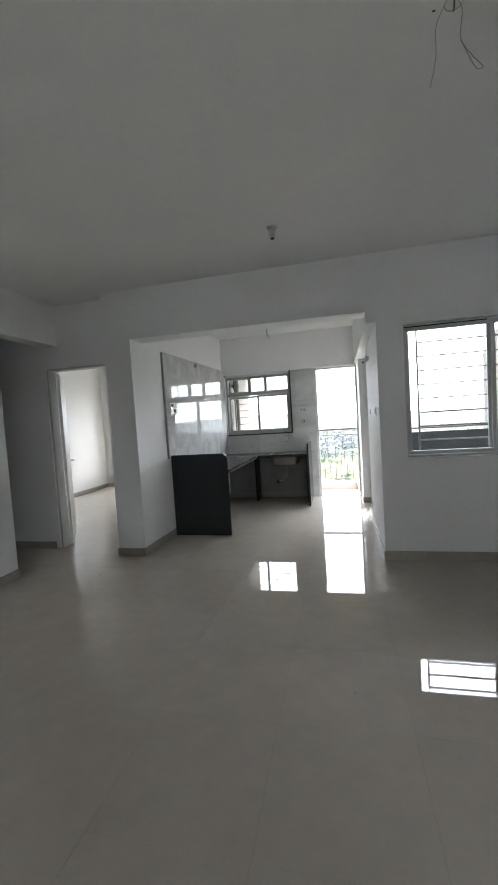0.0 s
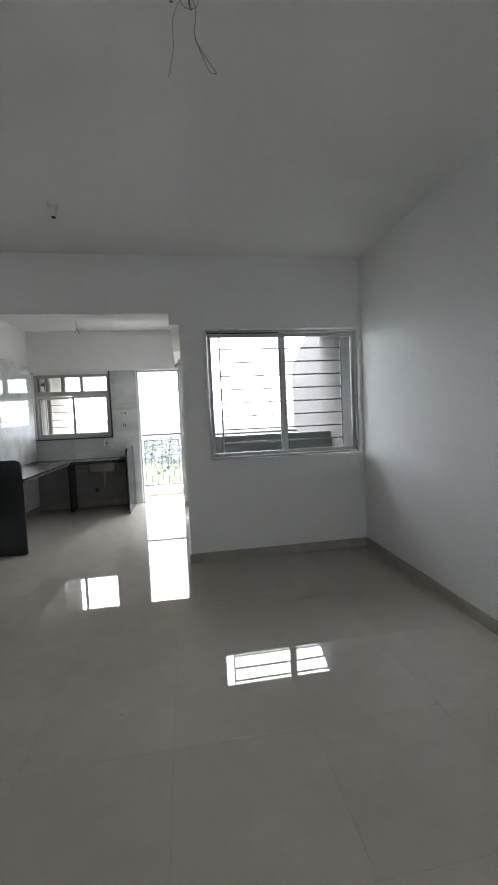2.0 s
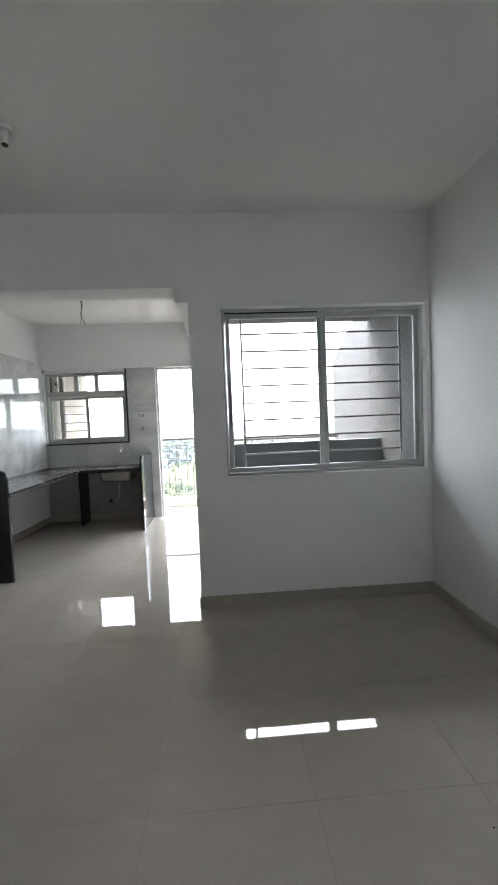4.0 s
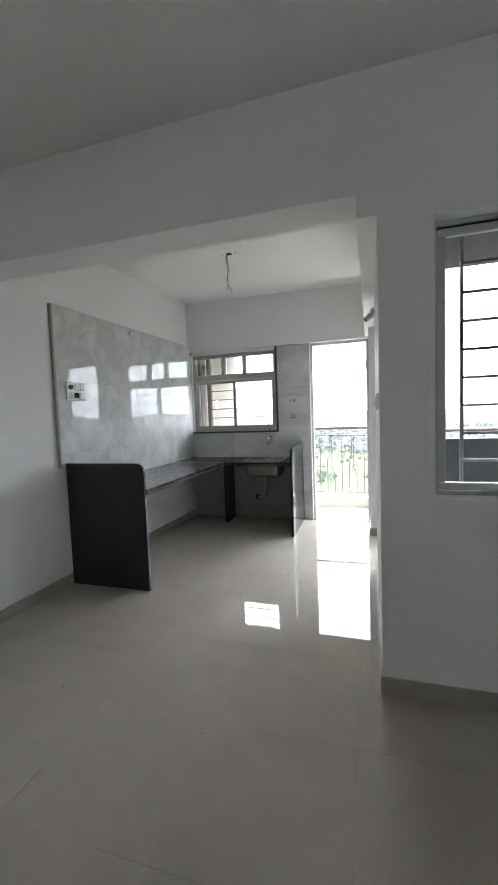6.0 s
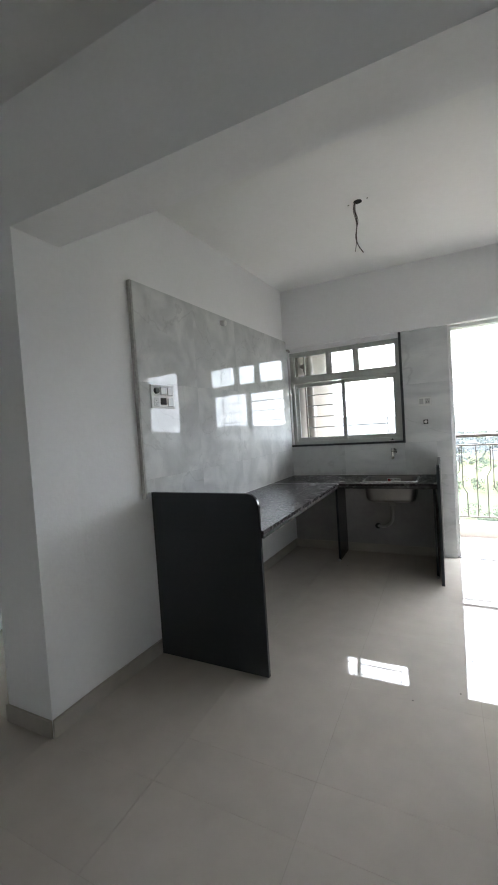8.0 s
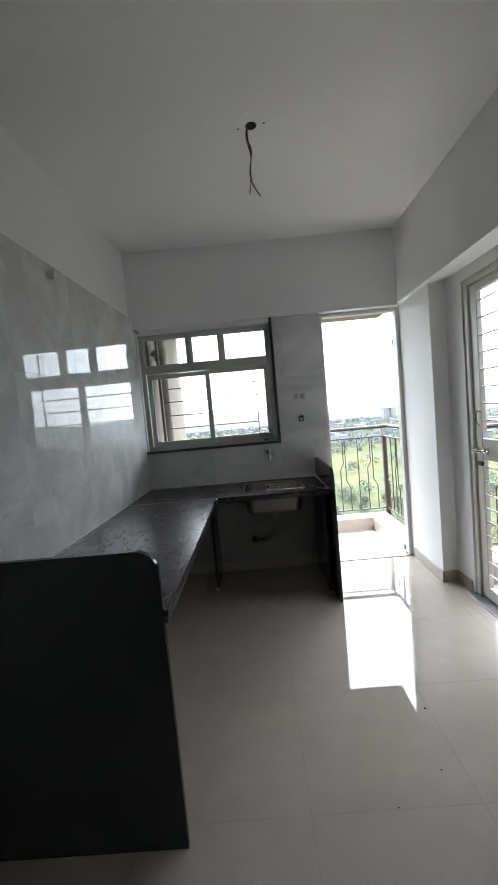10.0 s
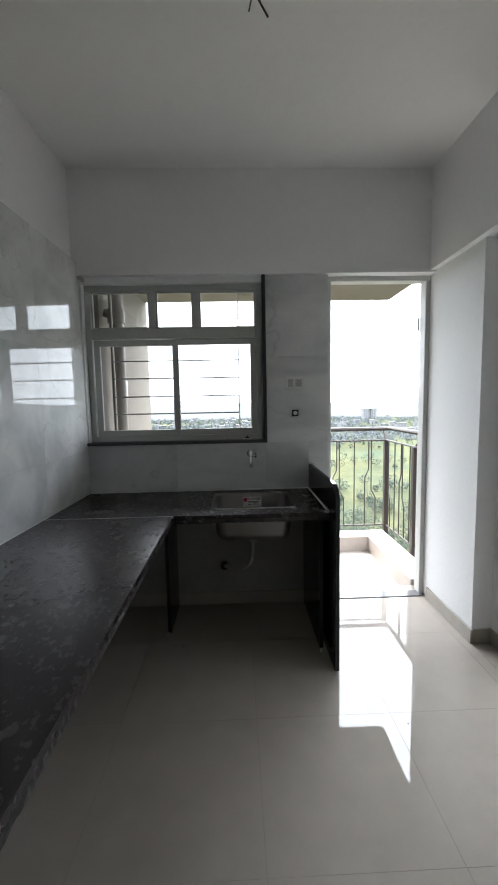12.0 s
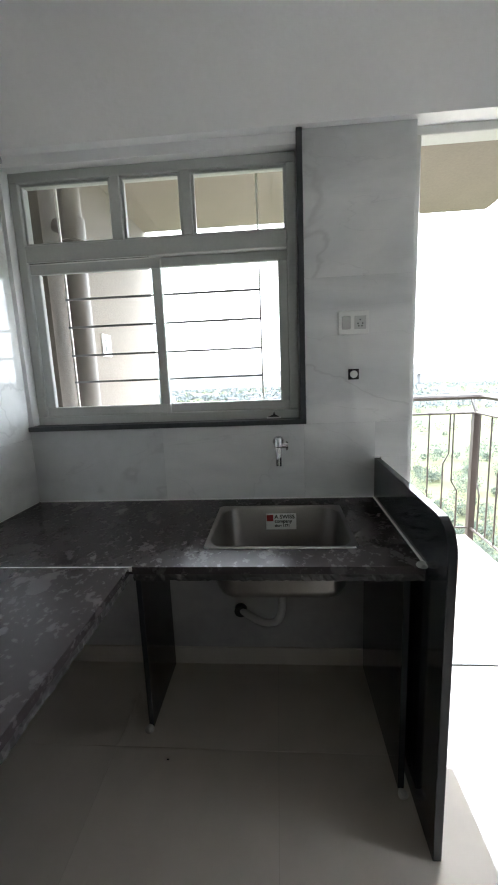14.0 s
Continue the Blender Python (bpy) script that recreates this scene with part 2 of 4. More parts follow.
def boxes(*rows, bevel=0.0):
    bm = bmesh.new()
    for r in rows:
        box(bm, *r, bevel=bevel)
    return bm


def tube(bm, a, b, r, r2=None, sides=10):
    """A capped round bar from a to b."""
    a, b = Vector(a), Vector(b)
    made = bmesh.ops.create_cone(bm, cap_ends=True, segments=sides, radius1=r, radius2=r if r2 is None else r2, depth=(b - a).length)["verts"]
    turn = (b - a).to_track_quat("Z", "Y").to_matrix().to_4x4()
    bmesh.ops.transform(bm, matrix=Matrix.Translation((a + b) / 2) @ turn, verts=made)
    return bm


def rod(a, b, r, r2=None, sides=10):
    return tube(bmesh.new(), a, b, r, r2, sides)


def bent(points, r, sides=8):
    """A round bar along a line of points."""
    bm = bmesh.new()
    pts = [Vector(p) for p in points]
    rings = []
    side = None
    for i, p in enumerate(pts):
        way = (pts[min(i + 1, len(pts) - 1)] - pts[max(i - 1, 0)]).normalized()
        if side is None:
            side = way.orthogonal().normalized()
        side = (side - way * side.dot(way)).normalized()
        up = way.cross(side)
        rings.append([bm.verts.new(p + r * (math.cos(a) * side + math.sin(a) * up)) for a in (2 * math.pi * k / sides for k in range(sides))])
    for one, two in zip(rings, rings[1:]):
        for k in range(sides):
            bm.faces.new((one[k], one[(k + 1) % sides], two[(k + 1) % sides], two[k]))
    bm.faces.new(rings[0][::-1]), bm.faces.new(rings[-1])
    return bm


def smooth_line(points, n=6):
    """Catmull-Rom points along a rough line."""
    p = [Vector(q) for q in points]
    p = [p[0]] + p + [p[-1]]
    out = []
    for i in range(1, len(p) - 2):
        for k in range(n):
            t = k / n
            out.append(0.5 * (2 * p[i] + (p[i + 1] - p[i - 1]) * t + (2 * p[i - 1] - 5 * p[i] + 4 * p[i + 1] - p[i + 2]) * t * t + (3 * p[i] - p[i - 1] - 3 * p[i + 1] + p[i + 2]) * t ** 3))
    return out + [p[-2]]


def prism(outline, axis, low, high):
    """An outline in two coordinates, drawn out along the third axis."""
    bm = bmesh.new()

    def at(u, v, w):
        return {"x": (w, u, v), "y": (u, w, v), "z": (u, v, w)}[axis]

    one = [bm.verts.new(at(u, v, low)) for u, v in outline]
    two = [bm.verts.new(at(u, v, high)) for u, v in outline]
    bm.faces.new(one), bm.faces.new(two[::-1])
    for i in range(len(one)):
        j = (i + 1) % len(one)
        bm.faces.new((one[i], two[i], two[j], one[j]))
    bmesh.ops.recalc_face_normals(bm, faces=bm.faces)
    return bm


def part(name, bm, material, parent=None, label="", smooth=False):
    me = bpy.data.meshes.new(name)
    bmesh.ops.recalc_face_normals(bm, faces=bm.faces)
    if smooth:
        for f in bm.faces:
            f.smooth = True
    bm.to_mesh(me)
    bm.free()
    me.materials.append(material)
    if smooth:
        me.set_sharp_from_angle(angle=radians(40))
    ob = new(name, me)
    if parent:
        ob.parent = parent
    return tagged(ob, label)


def empty(name, label, category, at=(0, 0, 0), group="", kind=""):
    ob = new(name)
    ob.location = at
    ob.empty_display_size = 0.1
    bpy.context.view_layer.update()
    return tagged(ob, label, category, group, kind)


def hold(parent, name, bm, material, label="", smooth=False):
    """A part given in world coordinates under a thing that stands elsewhere."""
    bmesh.ops.translate(bm, verts=bm.verts, vec=-parent.matrix_world.translation)
    return part(name, bm, material, parent, label, smooth)


def structure(name, bm, material, label, category="wall"):
    return tagged(part(name, bm, material), label, category, kind="structure")


# ---- plan, in metres ----
H = 2.858          # ceiling
XR = 2.205         # living room's right wall
XL = -3.11         # living room's left wall
YF = 3.75          # face of the wall between living room and kitchen
YK = 6.83          # kitchen's back wall
XK = 0.375         # kitchen's right wall
XE = 0.425         # end of the wall between living room and kitchen
REAR = -3.2
TOPL = 2.222       # lintel soffit in the kitchen

# The opening behind the camera is added, out of view, to let daylight in.
structure("wall_living_right", boxes((XR, XR + 0.2, REAR, -2.9, 0, H), (XR, XR + 0.2, -2.3, YF, 0, H), (XR, XR + 0.2, -2.9, -2.3, 2.1, H)), M_PAINT, "plain white painted side wall with an added unseen opening for light")
structure("wall_front_window", boxes(
    (XE, 0.66, YF, 3.98, 0, H), (2.19, XR + 0.2, YF, 3.98, 0, H), (0.66, 2.19, YF, 3.98, 0, 0.962), (0.66, 2.19, YF, 3.98, 2.20, H)),
    M_PAINT, "white painted wall with a wide sliding window in it")
structure("beam_front", boxes((-2.39, 0.335, YF, 4.0, 2.338, H)), M_PAINT, "white plastered beam over the kitchen's open front", "beam")
structure("beam_kitchen_side", boxes((0.335, XE, YF, 3.98, 2.235, H), (0.335, 0.6, 3.98, 6.785, 2.235, H), (XK, 0.6, 6.785, 6.97, 2.235, H)), M_PAINT, "white plastered beam over the grille door's niche", "beam")
structure("column", boxes((-2.39, -2.07, YF, 4.0, 0, 2.338)), M_PAINT, "white painted column between bedroom door and kitchen", "column")
structure("wall_kitchen_left", prism([(-2.25, 4.0), (-2.07, 4.0), (-2.0505, 4.43), (-1.9625, YK + 0.02), (-1.9625, 7.0), (-2.25, 7.0)], "z", 0, H), M_PAINT, "white painted kitchen wall above glossy tiles")
structure("wall_kitchen_back", boxes(
    (-1.965, -1.93, YK, 7.0, 0, TOPL), (-0.764, -0.327, YK, 7.0, 0, TOPL), (-1.93, -0.764, YK, 7.0, 0, 1.15), (-1.93, -0.764, YK, 7.0, 2.182, TOPL)),
    M_PAINT, "kitchen back wall with a window and a balcony doorway")
structure("beam_kitchen_back", boxes((-1.965, XK, 6.785, 7.0, TOPL, H)), M_PAINT, "white plastered beam over kitchen window and balcony door", "beam")
structure("wall_kitchen_right", boxes(
    (XE, 0.6, 3.98, 5.2, 0, 2.235), (0.49, 0.6, 5.2, 5.30, 0, 2.235), (0.49, 0.6, 5.30, 6.04, 2.16, 2.235), (0.49, 0.6, 6.04, 6.27, 0, 2.235), (XK, 0.6, 6.27, 7.0, 0, 2.235)),
    M_PAINT, "white painted kitchen wall with a niche for the grille door")
structure("wall_bedroom_front", boxes((-5.8, -3.30, 3.95, 4.1, 0, H), (-3.30, -2.415, 3.95, 4.1, 2.15, H), (-2.415, -2.39, 3.95, 4.1, 0, H), (-2.39, -2.25, 4.0, 4.1, 0, H)),
          M_PAINT, "white painted wall with the bedroom doorway")
structure("wall_living_left", boxes((XL - 0.18, XL, REAR, 3.09, 0, H), (XL - 0.18, XL, 3.09, 3.95, 2.4, H)), M_PAINT, "white painted side wall with a passage opening")
structure("wall_passage", boxes((-5.8, XL - 0.18, 2.94, 3.09, 0, H), (-5.95, -5.8, 2.94, 4.1, 0, H)), M_PAINT, "white painted walls of a dim passage")
structure("wall_bedroom_left", boxes((-5.65, -5.5, 4.1, 8.6, 0, H)), M_PAINT, "bright white bedroom wall")
structure("wall_bedroom_back", boxes((-5.65, -4.9, 8.45, 8.6, 0, H), (-3.5, -2.2, 8.45, 8.6, 0, H), (-4.9, -3.5, 8.45, 8.6, 0, 0.9), (-4.9, -3.5, 8.45, 8.6, 2.2, H)),
          M_PAINT, "bedroom wall with a wide window opening")
structure("wall_balcony_side", boxes((-2.25, -1.88, 7.0, 8.56, -0.25, H)), M_BEIGE, "beige plastered side wall of the kitchen balcony")
structure("wall_rear", boxes((XL - 0.18, XR + 0.2, REAR - 0.2, REAR, 0, H)), M_PAINT, "plain white wall closing the living room")
structure("ceiling", boxes((-5.95, 2.6, REAR - 0.2, 3.98, H, H + 0.15), (-5.95, 0.6, 3.98, 7.0, H, H + 0.15), (-5.95, -2.2, 7.0, 8.6, H, H + 0.15)), M_CEIL, "plain white painted concrete ceiling", "ceiling")
slab = structure("floor", boxes((-5.95, XK, REAR - 0.2, 7.0, -0.15, -0.0014), (XK, 2.6, REAR - 0.2, 4.0, -0.15, -0.0014), (XK, 0.6, 4.0, 7.0, -0.15, -0.0014), (-5.95, -2.2, 7.0, 8.6, -0.15, -0.0014)),
                 M_GROUT, "polished beige floor tiles with thin dark joints", "floor")


# ---- skirting ----
def skirting(name, rows):
    structure(name, boxes(*rows, bevel=0.002), M_SKIRT, "beige grey tile skirting along the wall", "skirting")


S, SH = 0.012, 0.085
skirting("baseboard_living_right", [(XR - S, XR, REAR, -2.9, 0, SH), (XR - S, XR, -2.3, YF - S, 0, SH)])
skirting("baseboard_front", [(XE, XR, YF - S, YF, 0, SH), (XE - S, XE, YF - S, 5.2, 0, SH)])
skirting("baseboard_column", [(-2.39, -2.07, YF - S, YF, 0, SH), (-2.39 - S, -2.39, YF - S, 3.95, 0, SH)])
skirting("baseboard_kitchen_niche", [(0.49 - S, 0.49, 5.2, 5.27, 0, SH), (0.49 - S, 0.49, 6.07, 6.27 - S, 0, SH), (XK, 0.49, 6.27 - S, 6.27, 0, SH), (XK - S, XK, 6.27 - S, 6.80, 0, SH)])
skirting("baseboard_living_left", [(XL, XL + S, REAR, 3.09, 0, SH), (XL - 0.18, XL + S, 3.09, 3.09 + S, 0, SH)])
skirting("baseboard_passage", [(-5.8, -3.35, 3.95 - S, 3.95, 0, SH)])
skirting("baseboard_bedroom", [(-5.5, -5.5 + S, 4.1, 8.45, 0, SH), (-5.5 + S, -2.26, 8.45 - S, 8.45, 0, SH)])
structure("baseboard_kitchen_left", prism([(-2.069, 3.75), (-2.07 + S, 3.75), (-2.07 + S, 4.0), (-2.05 + S, 4.43), (-1.962 + S, YK), (-1.962, YK), (-2.05, 4.43), (-2.069, 4.0)], "z", 0, SH), M_SKIRT, "beige grey tile skirting along the wall", "skirting")
structure("baseboard_kitchen_back", boxes((-1.95, -0.327, YK - S, YK, 0, SH), bevel=0.002), M_SKIRT, "beige grey tile skirting along the wall", "skirting")


# Thin grey sheet puts the shade under the worktop into colour.
structure("putty_coat_back", boxes((-1.95, -0.465, YK - 0.004, YK, SH, 0.788)), M_UNDER_SHADE, "grey sheet painting the shade on the wall under the worktop", "wall")


# ---- windows ----
def frame_bars(x0, x1, z0, z1, y0, y1, w, bevel=0.003):
    return boxes((x0, x1, y0, y1, z0, z0 + w), (x0, x1, y0, y1, z1 - w, z1), (x0, x0 + w, y0, y1, z0 + w, z1 - w), (x1 - w, x1, y0, y1, z0 + w, z1 - w), bevel=bevel)


def pane(parent, x0, x1, z0, z1, y, glass=None):
    g = hold(parent, "pane", boxes((x0, x1, y, y + 0.004, z0, z1)), glass or M_GLASS)
    g.visible_shadow = False
    return g


def sash(parent, x0, x1, z0, z1, y, w, material, latch_side):
    s = hold(parent, "sash", frame_bars(x0, x1, z0, z1, y, y + 0.024, w), material)
    pane(s, x0 + w, x1 - w, z0 + w, z1 - w, y + 0.01)
    xl = x0 + w / 2 if latch_side < 0 else x1 - w / 2
    zc = (z0 + z1) / 2
    part("latch", boxes((xl - 0.006, xl + 0.006, y - 0.004, y, zc - 0.014, zc + 0.014), bevel=0.002), M_BLACK, s, "small black sash latch")
    return s


# sliding window of the living room
win = empty("window_living", "grey aluminium sliding window with two sashes", "window", (1.4, 3.86, 0.975), kind="structure")
hold(win, "window_frame", frame_bars(0.66, 2.19, 0.962, 2.20, 3.835, 3.91, 0.02), M_ALU_GREY)
sash(win, 0.682, 1.445, 0.984, 2.168, 3.842, 0.036, M_ALU_GREY, -1)
sash(win, 1.385, 2.176, 0.984, 2.176, 3.874, 0.036, M_ALU_GREY, 1)
hold(win, "track_gap", boxes((0.682, 1.385, 3.85, 3.866, 2.168, 2.179)), M_DARK, "dark gap above the sliding sash")
structure("trim_window_living", frame_bars(0.628, 2.202, 0.935, 2.225, YF - 0.003, YF, 0.03, 0.0015), M_PAINT, "raised white plaster band around the window", "trim")

# window bars outside the living room window
grille = empty("window_grille", "thin grey steel safety bars outside the living room window", "grille", (1.4, 3.97, 1.0))
for i in range(8):
    hold(grille, "bar", boxes((0.80, 2.075, 3.95, 3.963, 1.1035 + 0.133 * i, 1.1165 + 0.133 * i)), M_BAR)
for x in (0.80, 2.06):
    hold(grille, "upright", boxes((x, x + 0.016, 3.962, 3.974, 0.98, 2.165)), M_BAR)

# kitchen window with three fixed lights above two sliding sashes
kwin = empty("window_kitchen", "pale aluminium window, three small lights above two sliding sashes", "window", (-1.35, 6.9, 1.17), kind="structure")
hold(kwin, "window_frame", frame_bars(-1.93, -0.764, 1.15, 2.182, 6.875, 6.95, 0.038), M_ALU)
hold(kwin, "track_gap", boxes((-1.892, -1.372, 6.888, 6.9, 1.838, 1.846)), M_DARK, "dark gap above the sliding sash")
hold(kwin, "transom", boxes((-1.892, -0.802, 6.873, 6.948, 1.838, 1.905), bevel=0.003), M_ALU)
for x in (-1.508, -1.22):
    hold(kwin, "mullion", boxes((x, x + 0.042, 6.873, 6.948, 1.905, 2.144), bevel=0.003), M_ALU)
for x0, x1 in ((-1.892, -1.508), (-1.466, -1.22), (-1.178, -0.802)):
    hold(kwin, "bead", frame_bars(x0, x1, 1.905, 2.144, 6.89, 6.91, 0.011, 0.002), M_ALU)
    pane(kwin, x0 + 0.01, x1 - 0.01, 1.915, 2.134, 6.898)
sash(kwin, -1.885, -1.325, 1.188, 1.830, 6.879, 0.04, M_ALU, -1)
sash(kwin, -1.372, -0.802, 1.188, 1.838, 6.908, 0.04, M_ALU, 1)
kgrille = empty("window_grille", "thin grey steel safety bars outside the kitchen window", "grille", (-1.35, 6.98, 1.2))
for z in (1.335, 1.455, 1.58, 1.70):
    hold(kgrille, "bar", boxes((-1.79, -0.92, 6.965, 6.973, z - 0.0045, z + 0.0045)), M_BAR)
for x in (-1.79, -0.925):
    hold(kgrille, "upright", boxes((x, x + 0.008, 6.973, 6.983, 1.15, 2.18)), M_GATE)
structure("trim_window_kitchen", boxes((-0.764, -0.742, 6.80, 6.874, 1.150, TOPL), (-1.935, -0.742, 6.797, 6.874, 1.132, 1.152), bevel=0.002), M_GRANITE_MATT,
          "dark grey granite strips edging the kitchen window", "trim")

# bedroom window
bwin = empty("window_bedroom", "aluminium sliding window of the bedroom", "window", (-4.0, 8.5, 0.8), kind="structure")
hold(bwin, "window_frame", frame_bars(-4.9, -3.5, 0.9, 2.2, 8.5, 8.56, 0.04), M_ALU_GREY)
hold(bwin, "mullion", boxes((-4.22, -4.18, 8.5, 8.55, 0.94, 2.16), bevel=0.003), M_ALU_GREY)
pane(bwin, -4.86, -4.22, 0.94, 2.16, 8.52)
pane(bwin, -4.18, -3.54, 0.94, 2.16, 8.52)

# ---- doors ----
kdoor = empty("door_kitchen_balcony", "pale painted frame of the open balcony doorway", "doorway", (0.02, 6.9, 0), kind="structure")
hold(kdoor, "door_frame", boxes((-0.327, -0.297, 6.86, 6.93, 0, 2.19), (0.343, 0.375, 6.86, 6.94, 0, 2.19), (-0.327, 0.375, 6.86, 6.94, 2.19, TOPL), bevel=0.003), M_DOORFRAME)
hold(kdoor, "hinge", rod((0.337, 6.945, 1.875), (0.337, 6.945, 1.965), 0.007), M_DOORFRAME)
structure("sill_kitchen_balcony", boxes((-0.327, 0.375, 6.83, 6.915, -0.01, 0.006), bevel=0.002), M_SILL, "grey polished granite threshold", "sill")
structure("balcony_floor_edge", boxes((-0.327, 0.375, 6.915, 7.0, -0.01, 0.003)), M_BALC, "pale tile strip behind the threshold", "balcony floor")

bdoor = empty("door_bedroom", "white flush door standing open into the bedroom", "door", (-3.30, 4.05, 0), kind="structure")
hold(bdoor, "door_frame", boxes((-3.30, -3.275, 3.965, 4.09, 0, 2.15), (-2.44, -2.415, 3.965, 4.09, 0, 2.15), (-3.275, -2.44, 3.965, 4.09, 2.125, 2.15), bevel=0.003), M_DOORFRAME)
leaf = part("door_leaf", boxes((-0.0175, 0.0175, 0.0, 0.80, 0.01, 2.11), bevel=0.003), M_DOOR, bdoor)
leaf.matrix_local = pose(0.045, 0.05, 0, 0, 0, 34)
part("handle", bent([(0.018, 0.74, 1.0), (0.06, 0.74, 1.0), (0.07, 0.72, 1.0), (0.07, 0.63, 1.0)], 0.009), M_CHROME, leaf, "chrome lever handle", True)

# grille door of the utility balcony
gate = empty("grille_door", "cream enamelled steel grille door, closed, with sliding bolt", "grille door", (0.545, 6.03, 0), kind="structure")
hold(gate, "door_frame", boxes((0.50, 0.58, 5.995, 6.038, 0.012, 2.158), (0.50, 0.58, 5.302, 5.345, 0.012, 2.158), (0.50, 0.58, 5.345, 5.995, 2.118, 2.158), bevel=0.003), M_GATE)
GX0, GX1 = 0.515, 0.55
hold(gate, "stile", boxes((GX0, GX1, 5.915, 5.99, 0.02, 2.112), bevel=0.003), M_GATE)
hold(gate, "stile", boxes((GX0, GX1, 5.35, 5.405, 0.02, 2.112), bevel=0.003), M_GATE)
hold(gate, "rail", boxes((GX0, GX1, 5.405, 5.915, 2.06, 2.112), bevel=0.003), M_GATE)
hold(gate, "rail", boxes((GX0, GX1, 5.405, 5.915, 0.02, 0.10), bevel=0.003), M_GATE)
hold(gate, "lock_plate", boxes((GX0 + 0.004, GX1 - 0.004, 5.405, 5.915, 0.975, 1.115), bevel=0.002), M_GATE)
for y in (5.455, 5.66):
    hold(gate, "upright", boxes((0.526, 0.536, y, y + 0.012, 0.10, 0.975)), M_GATE)
    hold(gate, "upright", boxes((0.526, 0.536, y, y + 0.012, 1.115, 2.06)), M_GATE)
for z in [0.19 + 0.092 * i for i in range(9)] + [1.235 + 0.109 * i for i in range(8)]:
    hold(gate, "bar", rod((0.524, 5.405, z), (0.524, 5.915, z), 0.006, sides=8), M_GATE)
bolt = hold(gate, "bolt", rod((0.50, 5.83, 1.035), (0.50, 6.02, 1.035), 0.008), M_CHROME, "chrome sliding bolt")
for y in (5.86, 5.95):
    part("bracket", boxes((-0.055, -0.025, y - 6.03 - 0.012, y - 6.03 + 0.012, 1.015, 1.055), bevel=0.003), M_CHROME, bolt)
part("knob", rod((-0.045, 5.90 - 6.03, 1.035), (-0.085, 5.90 - 6.03, 1.03), 0.007), M_CHROME, bolt)
hold(gate, "padlock_hasp", boxes((0.497, 0.515, 5.90, 5.95, 0.935, 0.965), bevel=0.004), M_BLACK)
hold(gate, "hook", bent([(0.51, 5.93, 1.20), (0.49, 5.925, 1.22), (0.485, 5.92, 1.27), (0.49, 5.91, 1.30), (0.505, 5.90, 1.29)], 0.005), M_STEEL, "", True)
structure("sill_grille_door", boxes((0.44, 0.62, 5.30, 6.04, -0.01, 0.012), bevel=0.002), M_SILL, "dark granite threshold under the grille door", "sill")
structure("floor_gate_reveal", boxes((0.6, 0.62, 5.3, 6.04, -0.15, -0.012)), M_GROUT, "edge of the floor slab", "floor")

# ---- balconies ----
structure("balcony_floor", boxes((-1.88, 0.66, 7.0, 8.42, -0.25, -0.10)), M_BALC, "pale matt tiled balcony floor", "balcony floor")
structure("kerb_kitchen_balcony", prism([(0.345, 7.002), (0.555, 7.002), (0.555, 8.17), (-1.88, 8.17), (-1.88, 7.97), (0.345, 7.97)], "z", -0.10, 0.05), M_KERB, "pale tiled kerb around the balcony floor", "kerb")
structure("slab_over_balcony", boxes((-2.25, 0.72, 7.0, 8.5, 2.47, 2.62)), M_BEIGE, "beige plastered underside of the balcony above", "slab")
structure("utility_floor", boxes((0.62, 2.43, 5.3, 7.0, -0.25, -0.05)), M_BALC, "pale tiled floor of the utility balcony", "balcony floor")
structure("kerb_utility_balcony", boxes((0.62, 2.43, 6.25, 6.42, -0.05, 0.13), bevel=0.003), M_KERB, "pale tiled kerb of the utility balcony", "kerb")
structure("parapet_utility", boxes((0.6, 2.43, 5.2, 5.3, -1.5, 1.125)), M_PARAPET, "dark slate grey parapet wall", "parapet")
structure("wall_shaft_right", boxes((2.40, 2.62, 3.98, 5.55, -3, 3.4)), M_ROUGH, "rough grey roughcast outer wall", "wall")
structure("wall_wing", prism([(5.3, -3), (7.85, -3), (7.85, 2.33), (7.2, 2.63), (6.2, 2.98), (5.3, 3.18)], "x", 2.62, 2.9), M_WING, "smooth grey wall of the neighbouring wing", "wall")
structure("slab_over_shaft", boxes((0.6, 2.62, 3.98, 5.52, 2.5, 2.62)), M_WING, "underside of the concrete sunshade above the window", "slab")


down = empty("down_pipe", "grey plastic rainwater pipe on the balcony wall", "pipe", (-1.79, 7.1, -0.10))
hold(down, "pipe", rod((-1.79, 7.1, -0.10), (-1.79, 7.1, 2.47), 0.05, sides=16), M_DOWN, "", True)
hold(down, "coupling", rod((-1.79, 7.1, 1.98), (-1.79, 7.1, 2.08), 0.06, sides=16), M_DOWN, "", True)
hold(down, "branch", rod((-1.79, 7.1, 2.03), (-1.87, 7.1, 2.06), 0.03, sides=12), M_DOWN, "", True)


